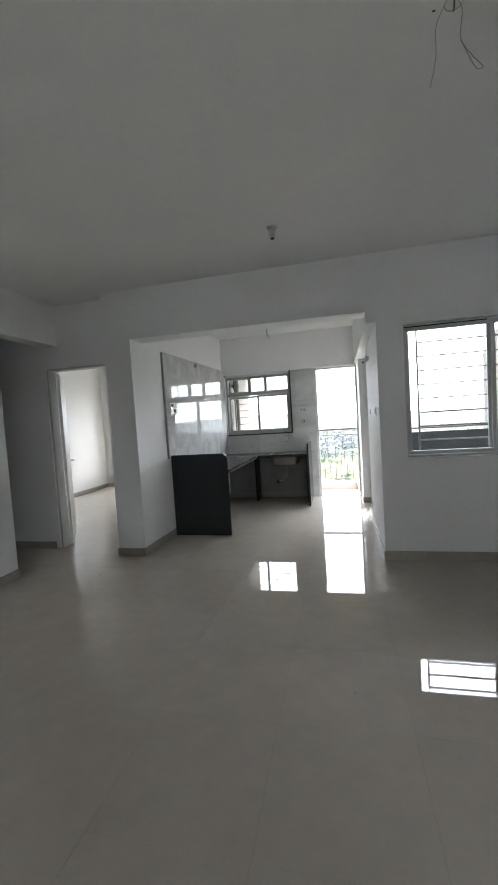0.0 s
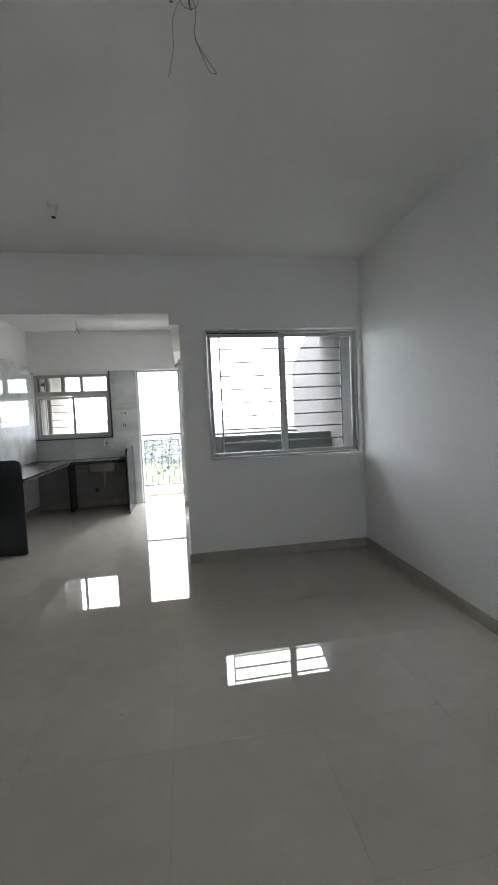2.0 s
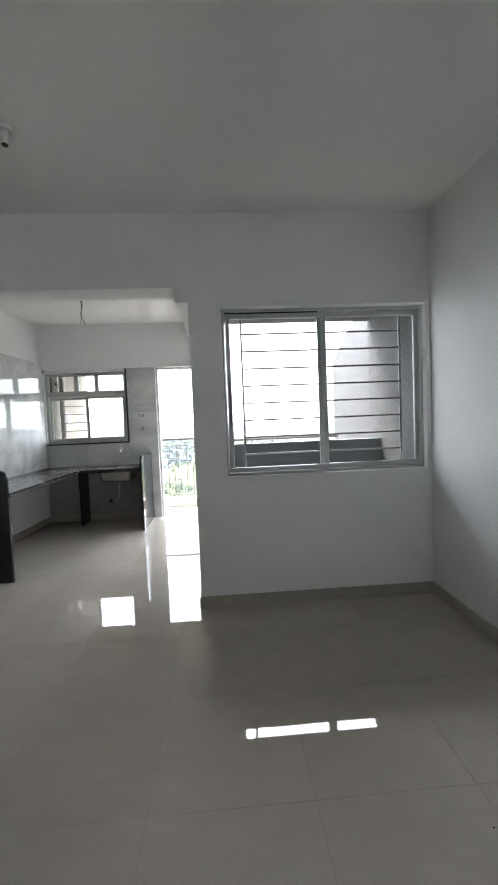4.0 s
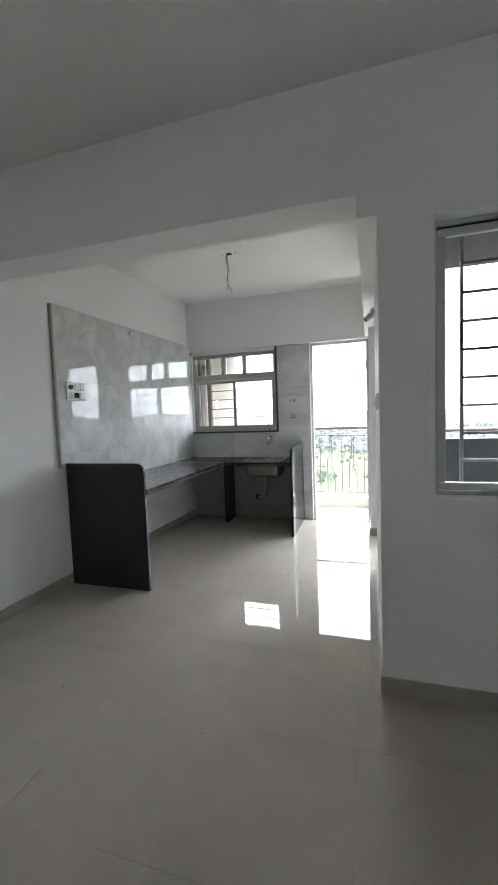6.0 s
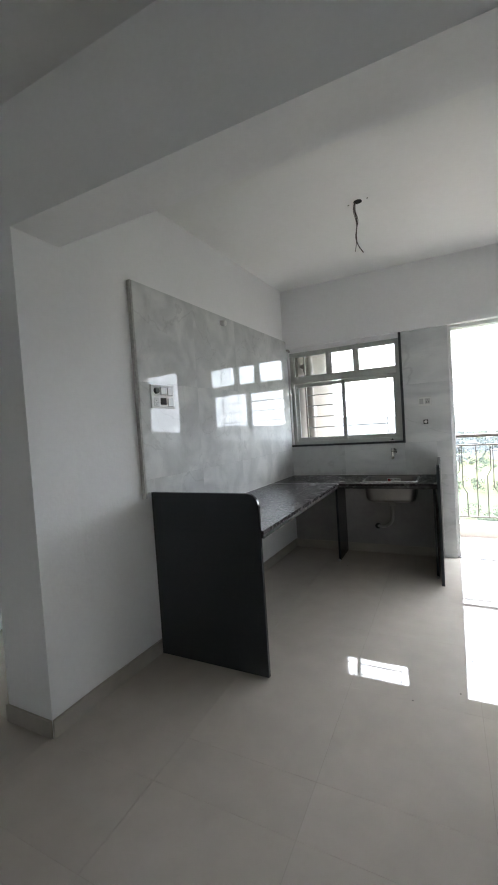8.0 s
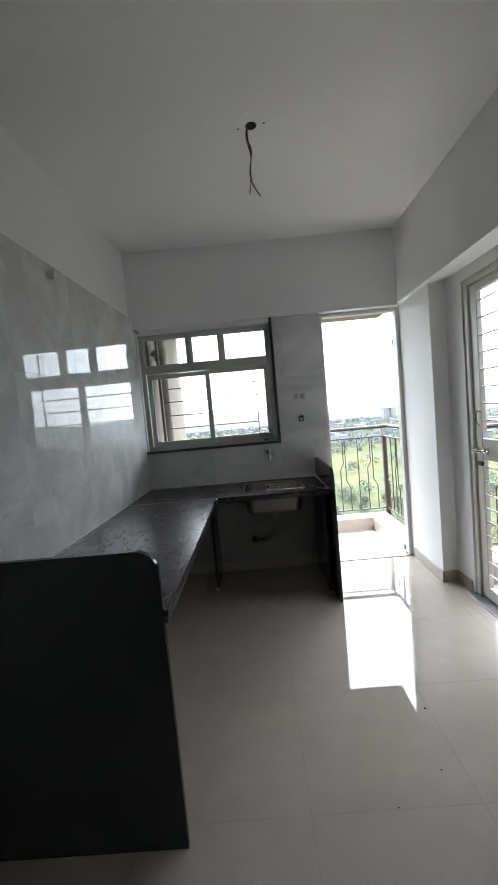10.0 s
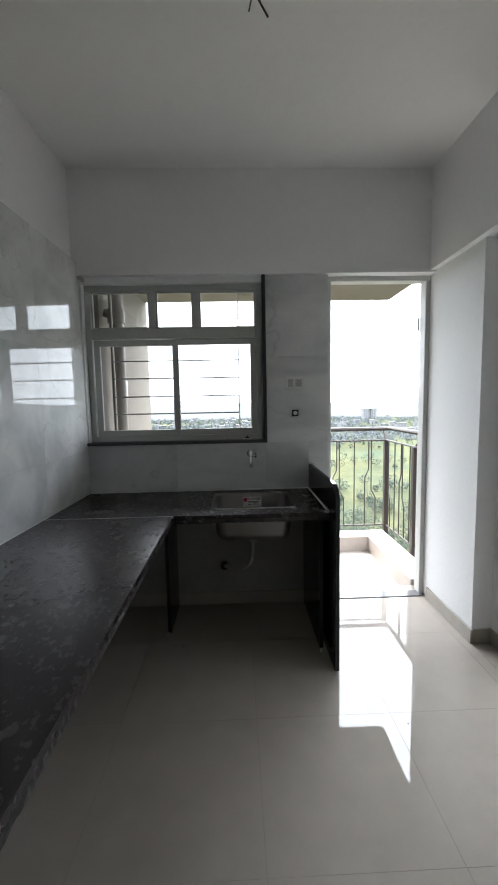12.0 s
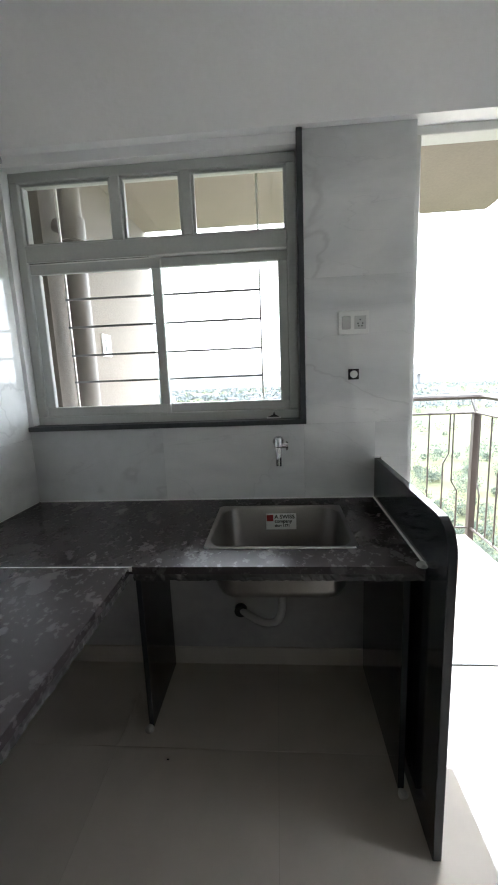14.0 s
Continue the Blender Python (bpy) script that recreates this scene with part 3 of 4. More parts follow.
def railing(name, label, start, end, height, low, lean, posts):
    """Steel railing with plain and kinked balusters and a handrail leaning outward."""
    a, b = Vector(start), Vector(end)
    way = (b - a).normalized()
    out = Vector((way.y, -way.x, 0)) * lean
    length = (b - a).length
    r = empty(name, label, "railing", tuple(a), group="balcony railings")
    top, bottom = Vector((0, 0, height)), Vector((0, 0, low))
    hold(r, "top_bar", bent([a + top, b + top], 0.009), M_RAIL)
    hold(r, "bottom_bar", bent([a + bottom, b + bottom], 0.009), M_RAIL)
    hold(r, "handrail", bent([a + top + out + Vector((0, 0, 0.115)), b + top + out + Vector((0, 0, 0.115))], 0.022), M_RAIL, "", True)
    n = int(length / 0.11)
    for i in range(1, n):
        p = a + way * (length * i / n)
        lo, hi = p + bottom, p + top
        if i % 3 == 1:
            pts = [lo, lo + Vector((0, 0, 0.30)), lo + way * 0.045 + Vector((0, 0, 0.38)), hi + way * 0.045]
        elif i % 3 == 2:
            pts = [lo, lo + Vector((0, 0, 0.52)), lo - way * 0.04 + Vector((0, 0, 0.60)), hi - way * 0.04]
        else:
            pts = [lo, hi]
        hold(r, "baluster", bent(pts, 0.006, 6), M_RAIL)
    for k in posts:
        p = a + way * length * k
        q = hold(r, "post", bent([p + Vector((0, 0, -0.2)), p + top], 0.032, 4), M_RAIL)
        hold(r, "bracket", bent([p + top, p + top + out + Vector((0, 0, 0.105))], 0.012, 4), M_RAIL)
    return r


railing("balcony_railing", "dark brown steel railing with kinked balusters", (0.62, 8.25, 0), (-1.86, 8.25, 0), 0.985, 0.08, 0.08, (0.0, 0.5, 1.0))
side = railing("balcony_railing", "dark brown steel railing beside the doorway, kinked balusters", (0.62, 6.98, 0), (0.62, 8.25, 0), 0.985, 0.08, 0.08, (0.47,))
hold(side, "corner_rail", bent([(0.70, 8.24, 1.10), (0.70, 8.285, 1.10), (0.683, 8.318, 1.10), (0.65, 8.33, 1.10), (0.61, 8.33, 1.10)], 0.0221), M_RAIL, "", True)
railing("balcony_railing", "dark brown steel railing of the utility balcony", (2.42, 6.9, 0), (0.72, 6.9, 0), 0.985, 0.02, 0.08, (0.0, 0.5, 1.0))
structure("ledge_balcony", boxes((-1.88, 0.75, 8.42, 8.5, -0.25, -0.2), (0.66, 0.75, 7.0, 8.42, -0.25, -0.2)), M_BEIGE, "narrow outer ledge of the balcony slab", "ledge")

# ---- kitchen counter ----
ROUND = [(math.cos(a), math.sin(a)) for a in (math.pi / 2 * k / 8 for k in range(9))]


def end_panel(name, label, axis, low, high, u0, u1, top, r, sign):
    """A stone slab on edge with one rounded upper corner."""
    if sign > 0:
        arc = [(u1 - r + r * c, top - r + r * s) for c, s in ROUND]
        outline = [(u0, 0.0), (u1, 0.0)] + arc + [(u0, top)]
    else:
        arc = [(u0 + r - r * c, top - r + r * s) for c, s in ROUND]
        outline = [(u1, 0.0), (u0, 0.0)] + arc + [(u1, top)]
    bm = prism(outline, axis, low, high)
    bmesh.ops.bevel(bm, geom=list(bm.edges), offset=0.0015, segments=1, affect="EDGES")
    return tagged(part(name, bm, M_GRANITE), label, "end panel")


end_panel("counter_end_panel", "tall black polished granite panel with a rounded corner", "y", 4.505, 4.527, -2.035, -1.305, 1.02, 0.075, 1)
end_panel("counter_end_panel", "black granite panel beside the sink, rounded corner", "x", -0.462, -0.438, 6.075, 6.815, 0.98, 0.08, -1)
for x, y in ((-1.39, 6.47), (-0.50, 6.27)):
    tagged(part("counter_support", boxes((x, x + 0.02, y, 6.815, 0, 0.772), bevel=0.0015), M_GRANITE), "black granite slab standing under the worktop", "support", "counter supports")

def pierced(xs, ys, low, high):
    """A flat slab with one rectangular hole, as one mesh."""
    bm = bmesh.new()
    v = [[[bm.verts.new((x, y, z)) for z in (low, high)] for y in ys] for x in xs]
    for i in range(3):
        for j in range(3):
            if (i, j) == (1, 1):
                continue
            for k in (0, 1):
                bm.faces.new((v[i][j][k], v[i + 1][j][k], v[i + 1][j + 1][k], v[i][j + 1][k]))
    for ring in ([(0, 0), (1, 0), (2, 0), (3, 0), (3, 1), (3, 2), (3, 3), (2, 3), (1, 3), (0, 3), (0, 2), (0, 1)], [(1, 1), (2, 1), (2, 2), (1, 2)]):
        for p, q in zip(ring, ring[1:] + ring[:1]):
            a, c = v[p[0]][p[1]], v[q[0]][q[1]]
            bm.faces.new((a[0], c[0], c[1], a[1]))
    return bm


worktop = empty("worktop", "dusty dark granite worktop in an L along two walls", "worktop", (-1.6, 5.6, 0.79))
hold(worktop, "slab", prism([(-2.03, 4.53), (-1.295, 4.53), (-1.295, 6.20), (-1.96, 6.20)], "z", 0.79, 0.812), M_COUNTER)
hold(worktop, "slab", pierced((-1.955, -1.098, -0.622, -0.464), (6.202, 6.325, 6.70, 6.815), 0.79, 0.812), M_COUNTER)
hold(worktop, "joint", boxes((-1.96, -1.287, 6.1985, 6.2035, 0.80, 0.8128)), M_LABEL, "pale joint filler between the slabs")


def ragged(a, b, n, low, high, depth):
    """A rough chipped strip under the slab's front edge."""
    rnd = random.Random(int(abs(a[0]) * 100 + abs(a[1]) * 10))
    a, b = Vector((*a, 0)), Vector((*b, 0))
    out = Vector(((b - a).y, -(b - a).x, 0)).normalized()
    bm = bmesh.new()
    rows = []
    for i in range(n + 1):
        p = a + (b - a) * i / n
        o = out * rnd.uniform(-0.001, 0.002)
        rows.append([bm.verts.new(p + o + Vector((0, 0, high))), bm.verts.new(p + out * rnd.uniform(-0.001, 0.004) + Vector((0, 0, (low + high) / 2 + rnd.uniform(-0.003, 0.003)))),
                     bm.verts.new(p + o + Vector((0, 0, low + rnd.uniform(-0.002, 0.0015)))), bm.verts.new(p - out * depth + Vector((0, 0, low))), bm.verts.new(p - out * depth + Vector((0, 0, high)))])
    for one, two in zip(rows, rows[1:]):
        for k in range(5):
            bm.faces.new((one[k], one[(k + 1) % 5], two[(k + 1) % 5], two[k]))
    bm.faces.new(rows[0]), bm.faces.new(rows[-1][::-1])
    return bm


hold(worktop, "edge_strip", ragged((-1.298, 4.53), (-1.298, 6.20), 160, 0.768, 0.789, 0.05), M_EDGE, "rough chipped front edge with dried adhesive")
hold(worktop, "edge_strip", ragged((-1.286, 6.206), (-0.464, 6.206), 80, 0.768, 0.789, 0.05), M_EDGE, "rough chipped front edge with dried adhesive")

hold(worktop, "sealant_bead", boxes((-1.93, -0.464, 6.806, 6.812, 0.8122, 0.8165)), M_LABEL, "pale sealant line against the tiles")
hold(worktop, "sealant_bead", boxes((-0.4685, -0.4625, 6.21, 6.806, 0.8122, 0.8165)), M_LABEL, "pale sealant line against the end panel")
hold(worktop, "sealant_bead", prism([(-2.018, 4.53), (-2.012, 4.53), (-1.936, 6.806), (-1.942, 6.806)], "z", 0.8122, 0.8165), M_LABEL, "pale sealant line against the tiles")


def lump(name, label, category, at, r, squash, seed, material):
    """A small uneven clod."""
    bm = bmesh.new()
    bmesh.ops.create_icosphere(bm, subdivisions=2, radius=r)
    for v in bm.verts:
        v.co *= 1 + 0.35 * noise.noise(v.co / r * 1.3 + Vector((seed, 0, 0)))
        v.co.z = max(v.co.z * squash, -r * 0.3)
    bmesh.ops.translate(bm, verts=bm.verts, vec=(at[0], at[1], at[2] + r * 0.3))
    return tagged(part(name, bm, material, smooth=True), label, category)


lump("cement_blob", "small grey cement blob at the foot of the support", "cement blob", (-1.385, 6.455, 0), 0.018, 0.7, 2, M_TILE_EDGE)
lump("cement_blob", "small grey cement blob at the worktop corner", "cement blob", (-0.475, 6.2, 0.8125), 0.014, 0.8, 7, M_TILE_EDGE)
lump("cement_blob", "crumb of white cement under the other support", "cement blob", (-0.49, 6.25, 0), 0.016, 0.6, 9, M_TILE_EDGE)
clip = empty("window_stopper", "small black rubber stopper on the sash rail", "window stopper", (-0.874, 6.876, 1.152))
hold(clip, "base", boxes((-0.905, -0.845, 6.862, 6.876, 1.152, 1.158), bevel=0.002), M_LABEL, "pale smeared base")
hold(clip, "wedge", prism([(-0.9, 1.158), (-0.85, 1.158), (-0.868, 1.168), (-0.873, 1.182), (-0.878, 1.168)], "y", 6.864, 6.874), M_BLACK)

# ---- sink ----
def rounded(x0, x1, y0, y1, r, z, n=5):
    pts = []
    for cx, cy, start in ((x1 - r, y1 - r, 0), (x0 + r, y1 - r, 90), (x0 + r, y0 + r, 180), (x1 - r, y0 + r, 270)):
        for k in range(n + 1):
            a = radians(start + 90 * k / n)
            pts.append(Vector((cx + r * math.cos(a), cy + r * math.sin(a), z)))
    return pts


def shell(rings, close=True):
    bm = bmesh.new()
    vs = [[bm.verts.new(p) for p in ring] for ring in rings]
    for one, two in zip(vs, vs[1:]):
        for k in range(len(one)):
            bm.faces.new((one[k], one[(k + 1) % len(one)], two[(k + 1) % len(two)], two[k]))
    if close:
        bm.faces.new(vs[-1])
    return bm


SX0, SX1, SY0, SY1 = -1.10, -0.62, 6.318, 6.708
sink = empty("kitchen_sink", "brushed stainless steel sink set into the worktop", "sink", (-0.86, 6.51, 0.63))
zt = 0.816
inner = [rounded(SX0, SX1, SY0, SY1, 0.02, zt), rounded(SX0 + 0.009, SX1 - 0.009, SY0 + 0.009, SY1 - 0.009, 0.05, zt), rounded(SX0 + 0.016, SX1 - 0.016, SY0 + 0.016, SY1 - 0.016, 0.06, zt - 0.008),
         rounded(SX0 + 0.026, SX1 - 0.026, SY0 + 0.026, SY1 - 0.026, 0.07, zt - 0.16), rounded(SX0 + 0.035, SX1 - 0.035, SY0 + 0.035, SY1 - 0.035, 0.07, zt - 0.185), rounded(SX0 + 0.06, SX1 - 0.06, SY0 + 0.06, SY1 - 0.06, 0.06, zt - 0.2), rounded(-0.93, -0.79, 6.45, 6.57, 0.055, zt - 0.205)]
outer = [rounded(SX0 + 0.014, SX1 - 0.014, SY0 + 0.014, SY1 - 0.014, 0.06, zt - 0.03), rounded(SX0 + 0.023, SX1 - 0.023, SY0 + 0.023, SY1 - 0.023, 0.07, zt - 0.162),
         rounded(SX0 + 0.032, SX1 - 0.032, SY0 + 0.032, SY1 - 0.032, 0.07, zt - 0.188), rounded(SX0 + 0.058, SX1 - 0.058, SY0 + 0.058, SY1 - 0.058, 0.06, zt - 0.204), rounded(-0.93, -0.79, 6.45, 6.57, 0.055, zt - 0.21)]
hold(sink, "bowl", shell(inner), M_STEEL, "", True)
hold(sink, "outer_bowl", shell(outer), M_STEEL, "", True)
hold(sink, "rim", shell([rounded(SX0 - 0.003, SX1 + 0.003, SY0 - 0.003, SY1 + 0.003, 0.02, 0.8125), rounded(SX0, SX1, SY0, SY1, 0.02, zt + 0.0005)], False), M_CHROME, "", True)
# Flat dark strip: the deep shade behind the rim drawn as colour.
hold(sink, "back_gap", boxes((SX0 + 0.01, SX1 - 0.01, SY1 + 0.004, SY1 + 0.016, 0.8118, 0.8132)), M_DARK, "dark strip painting the deep shade behind the rim")
hold(sink, "waste", rod((-0.86, 6.51, 0.555), (-0.86, 6.51, 0.612), 0.024, 0.034, 14), M_PVC_OLD, "grey plastic waste coupling", True)
label = hold(sink, "sticker", boxes((-0.915, -0.795, 6.6735, 6.6745, 0.728, 0.794)), M_LABEL, "white paper sticker with a red square")
part("red_mark", boxes((-0.052, -0.026, 6.6722 - 6.51, 6.6732 - 6.51, 0.763 - 0.63, 0.789 - 0.63)), M_RED, label)


def lettering(text, size, at, rot, material, parent, name="lettering"):
    c = bpy.data.curves.new(name, "FONT")
    c.body, c.size, c.extrude, c.offset = text, size, 0.0002, 0.0006
    ob = new(name, c)
    me = bpy.data.meshes.new_from_object(ob)
    bpy.data.objects.remove(ob)
    me.materials.append(material)
    o = new(name, me)
    o.parent = parent
    o.matrix_local = pose(*at, *rot)
    return o


lettering("A SWISS", 0.022, (-0.021, 6.6722 - 6.51, 0.774 - 0.63), (90, 0, 0), M_INK, label)
lettering("company", 0.019, (-0.021, 6.6722 - 6.51, 0.757 - 0.63), (90, 0, 0), M_INK, label)
lettering("since 1771", 0.014, (-0.021, 6.6722 - 6.51, 0.740 - 0.63), (90, 0, 0), M_INK, label)

pipe = empty("drain_pipe", "bent grey plastic drain pipe running to the wall", "pipe", (-0.86, 6.51, 0.4))
hold(pipe, "pipe", bent(smooth_line([(-0.86, 6.51, 0.56), (-0.862, 6.52, 0.47), (-0.885, 6.58, 0.385), (-0.95, 6.68, 0.315), (-1.03, 6.79, 0.285), (-1.05, 6.825, 0.282)], 6), 0.0145, 10), M_PVC_OLD, "", True)
hold(pipe, "wall_collar", rod((-1.05, 6.80, 0.282), (-1.05, 6.83, 0.282), 0.028, sides=16), M_BLACK, "dark wall collar", True)

tap = empty("tap", "chrome bib tap fixed to the tiled wall", "tap", (-0.858, 6.81, 1.06))
hold(tap, "flange", rod((-0.858, 6.812, 1.06), (-0.858, 6.80, 1.06), 0.024, 0.02, 18), M_CHROME, "", True)
hold(tap, "body", rod((-0.858, 6.80, 1.06), (-0.858, 6.71, 1.06), 0.013, 0.016, 14), M_CHROME, "", True)
hold(tap, "spout", bent(smooth_line([(-0.858, 6.74, 1.06), (-0.858, 6.70, 1.05), (-0.858, 6.69, 1.02), (-0.858, 6.69, 0.985)], 5), 0.012, 12), M_CHROME, "", True)
hold(tap, "stem", rod((-0.858, 6.735, 1.055), (-0.828, 6.735, 1.055), 0.010, 0.009, 12), M_CHROME, "", True)
hold(tap, "handle", rod((-0.828, 6.735, 1.055), (-0.82, 6.735, 1.055), 0.02, 0.017, 14), M_CHROME, "", True)
hold(tap, "cap", rod((-0.858, 6.705, 1.06), (-0.858, 6.705, 1.092), 0.016, 0.013, 14), M_CHROME, "", True)


# ---- wall fittings ----
def socket_plate(m, label, w, h, cells):
    """A switch plate facing -y of its own frame; m sets it on a wall."""
    s = empty("switch_plate", label, "switch", group="switch plates")
    part("plate", boxes((-w / 2, w / 2, -0.010, 0, -h / 2, h / 2), bevel=0.003), M_PVC, s)
    for kind, x, z, cw, ch in cells:
        if kind == "rocker":
            part("rocker", boxes((x - cw / 2, x + cw / 2, -0.015, -0.010, z - ch / 2, z + ch / 2), bevel=0.003), M_ROCKER, s)
        elif kind == "socket":
            f = part("socket", boxes((x - cw / 2, x + cw / 2, -0.012, -0.010, z - ch / 2, z + ch / 2), bevel=0.001), M_ROCKER, s)
            for dx, dz in ((0, 0.010), (-0.009, -0.004), (0.009, -0.004), (-0.006, -0.013), (0.006, -0.013)):
                part("hole", rod((x + dx, -0.0125, z + dz), (x + dx, -0.0119, z + dz), 0.003, sides=8), M_DARK, f)
        elif kind == "dial":
            part("dial", rod((x, -0.010, z), (x, -0.026, z), cw / 2, cw / 2.3, 18), M_BLACK, s, "round black regulator dial", True)
        else:
            part("gap", boxes((x - cw / 2, x + cw / 2, -0.0108, -0.0100, z - ch / 2, z + ch / 2)), M_DARK, s, "dark open module gap")
    s.matrix_world = m
    return s


SKEW = math.degrees(math.atan2(0.088, 2.39))
six = [("dial", -0.068, 0.036, 0.040, 0.04), ("rocker", 0.0, 0.036, 0.056, 0.052), ("rocker", 0.068, 0.036, 0.056, 0.052), ("socket", -0.068, -0.036, 0.05, 0.056), ("gap", 0.0, -0.03, 0.056, 0.045), ("rocker", 0.068, -0.036, 0.056, 0.056)]
socket_plate(pose(-2.0135, 4.655, 1.615, 0, 0, 90 - SKEW), "white modular switchboard with dial, rockers and socket", 0.225, 0.148, six)
socket_plate(pose(-0.553, 6.812, 1.525), "white plate with one rocker and a socket", 0.12, 0.088, [("rocker", -0.028, 0, 0.034, 0.05), ("socket", 0.026, 0, 0.045, 0.05)])
socket_plate(pose(XE, 4.094, 1.415, 0, 0, -90), "white single switch plate on the wall end", 0.085, 0.088, [("rocker", 0, 0, 0.04, 0.055)])
socket_plate(pose(XE, 4.784, 1.411, 0, 0, -90), "white single switch plate beside the niche", 0.07, 0.07, [("rocker", 0, 0, 0.035, 0.045)])
socket_plate(pose(-1.88, 7.56, 1.54, 0, 0, 90), "white plate on the balcony side wall", 0.12, 0.13, [("rocker", 0, 0, 0.05, 0.08)])
hole = empty("pipe_outlet", "capped round pipe outlet in the tiled wall", "pipe outlet", (-0.55, 6.812, 1.326))
hold(hole, "recess", boxes((-0.571, -0.529, 6.8085, 6.8125, 1.305, 1.347), bevel=0.001), M_DARK)
hold(hole, "cap", rod((-0.55, 6.81, 1.326), (-0.55, 6.80, 1.326), 0.0145, sides=16), M_PVC, "", True)
stub = tagged(part("pipe_stub", rod((-2.0, 5.45, 2.25), (-1.945, 5.452, 2.24), 0.022, 0.022, 14), M_PVC, smooth=True), "short white plastic pipe stub above the tiles", "pipe")


def lamp_holder(m, label):
    h = empty("lamp_holder", label, "lamp holder", group="lamp holders")
    part("base", rod((0, 0, 0), (0, 0, -0.02), 0.038, 0.034, 18), M_PVC, h, "", True)
    part("neck", rod((0, 0, -0.02), (0, 0.0, -0.08), 0.024, 0.019, 16), M_PVC, h, "", True)
    part("socket", rod((0, 0, -0.08), (0, 0, -0.086), 0.014, 0.014, 16), M_BLACK, h, "black open socket mouth", True)
    h.matrix_world = m
    return h


lamp_holder(pose(-0.372, 2.945, H), "white plastic lamp holder without bulb on the ceiling")
lamp_holder(Matrix.Translation((XE, 4.8, 2.05)) @ Vector((-0.8, -0.1, -0.6)).to_track_quat("-Z", "Y").to_matrix().to_4x4(), "white angled lamp holder without bulb on the wall")


def ceiling_outlet(at, ring, label, wires):
    c = empty("ceiling_outlet", label, "ceiling outlet", at, group="ceiling outlets")
    x, y, z = at
    if ring:
        pts = [(x + 0.031 * math.cos(a), y + 0.031 * math.sin(a), z - 0.003) for a in (2 * math.pi * k / 24 for k in range(25))]
        hold(c, "ring", bent(pts, 0.0016, 6), M_WIRE_PALE)
        hold(c, "cover", rod((x, y, z - 0.002), (x, y, z + 0.0), 0.033, sides=24), M_CEIL)
        hold(c, "hook", bent([(x - 0.006, y - 0.03, z - 0.005), (x, y, z - 0.02), (x + 0.006, y + 0.03, z - 0.005)], 0.003), M_WIRE)
    else:
        hold(c, "recess", rod((x, y, z - 0.003), (x, y, z), 0.028, sides=20), M_DARK)
        hold(c, "patch", rod((x, y, z - 0.0012), (x, y, z), 0.09, sides=24), M_CEIL, "rough patched plaster around the hole")
    for s in (-1, 1):
        hold(c, "screw", boxes((x + s * 0.065 - 0.006, x + s * 0.065 + 0.006, y - 0.003 - s * 0.012, y + 0.003 - s * 0.012, z - 0.006, z), bevel=0.002), M_WIRE)
    for pts, r, m in wires:
        hold(c, "wire", bent(smooth_line([(x + a, y + b, z + d) for a, b, d in pts], 6), r, 6), m, "", True)
    return c


ceiling_outlet((0.531, 1.503, H), True, "open ceiling box with loose hanging wires", [
    ([(0, -0.02, 0), (0.02, -0.02, -0.05), (0.012, -0.02, -0.14), (0.04, -0.02, -0.20), (0.08, -0.02, -0.255), (0.075, -0.02, -0.262), (0.055, -0.02, -0.25), (0.012, -0.02, -0.15)], 0.0014, M_WIRE_PALE),
    ([(-0.03, 0, 0), (-0.062, 0, -0.07), (-0.065, 0, -0.16), (-0.075, 0, -0.22), (-0.09, 0, -0.275)], 0.0011, M_WIRE_PALE)])
ceiling_outlet((-0.848, 5.414, H), False, "dark open ceiling hole with hanging wires", [
    ([(-0.02, 0, 0), (-0.025, 0, -0.05), (-0.012, 0, -0.13), (-0.02, 0, -0.22), (-0.015, 0, -0.28), (0.02, 0, -0.345)], 0.003, M_WIRE_RED),
    ([(-0.018, 0.008, 0), (-0.02, 0.008, -0.06), (-0.006, 0.008, -0.12), (-0.022, 0.006, -0.2), (-0.024, 0.006, -0.27), (-0.035, 0.006, -0.325)], 0.0025, M_WIRE),
    ([(-0.02, -0.008, 0), (-0.03, -0.006, -0.06), (-0.014, -0.006, -0.15), (-0.025, -0.004, -0.24), (0.0, -0.004, -0.315)], 0.0022, M_WIRE)])

crumbs = bmesh.new()
for cx, cy, cr in ((0.07, 1.83, 0.003), (1.47, 2.03, 0.003), (-0.37, 4.72, 0.0035), (-0.58, 4.59, 0.003), (-1.28, 6.34, 0.004), (-2.26, 3.18, 0.005), (-1.16, 3.4, 0.004), (-0.33, 3.3, 0.003), (-0.23, 5.72, 0.003), (-0.30, 5.03, 0.005)):
    box(crumbs, cx - cr, cx + cr, cy - cr * 0.5, cy + cr * 0.5, 0.0002, cr * 0.6)
tagged(part("floor_crumbs", crumbs, M_DARK), "tiny dark crumbs scattered on the floor tiles", "debris", kind="stuff")
tagged(part("pipe_stub", bent(smooth_line([(-1.955, 6.80, 2.21), (-1.915, 6.79, 2.208), (-1.90, 6.785, 2.195), (-1.90, 6.785, 2.18)], 4), 0.012, 10), M_PVC_OLD, smooth=True), "small bent grey pipe end above the window corner", "pipe")

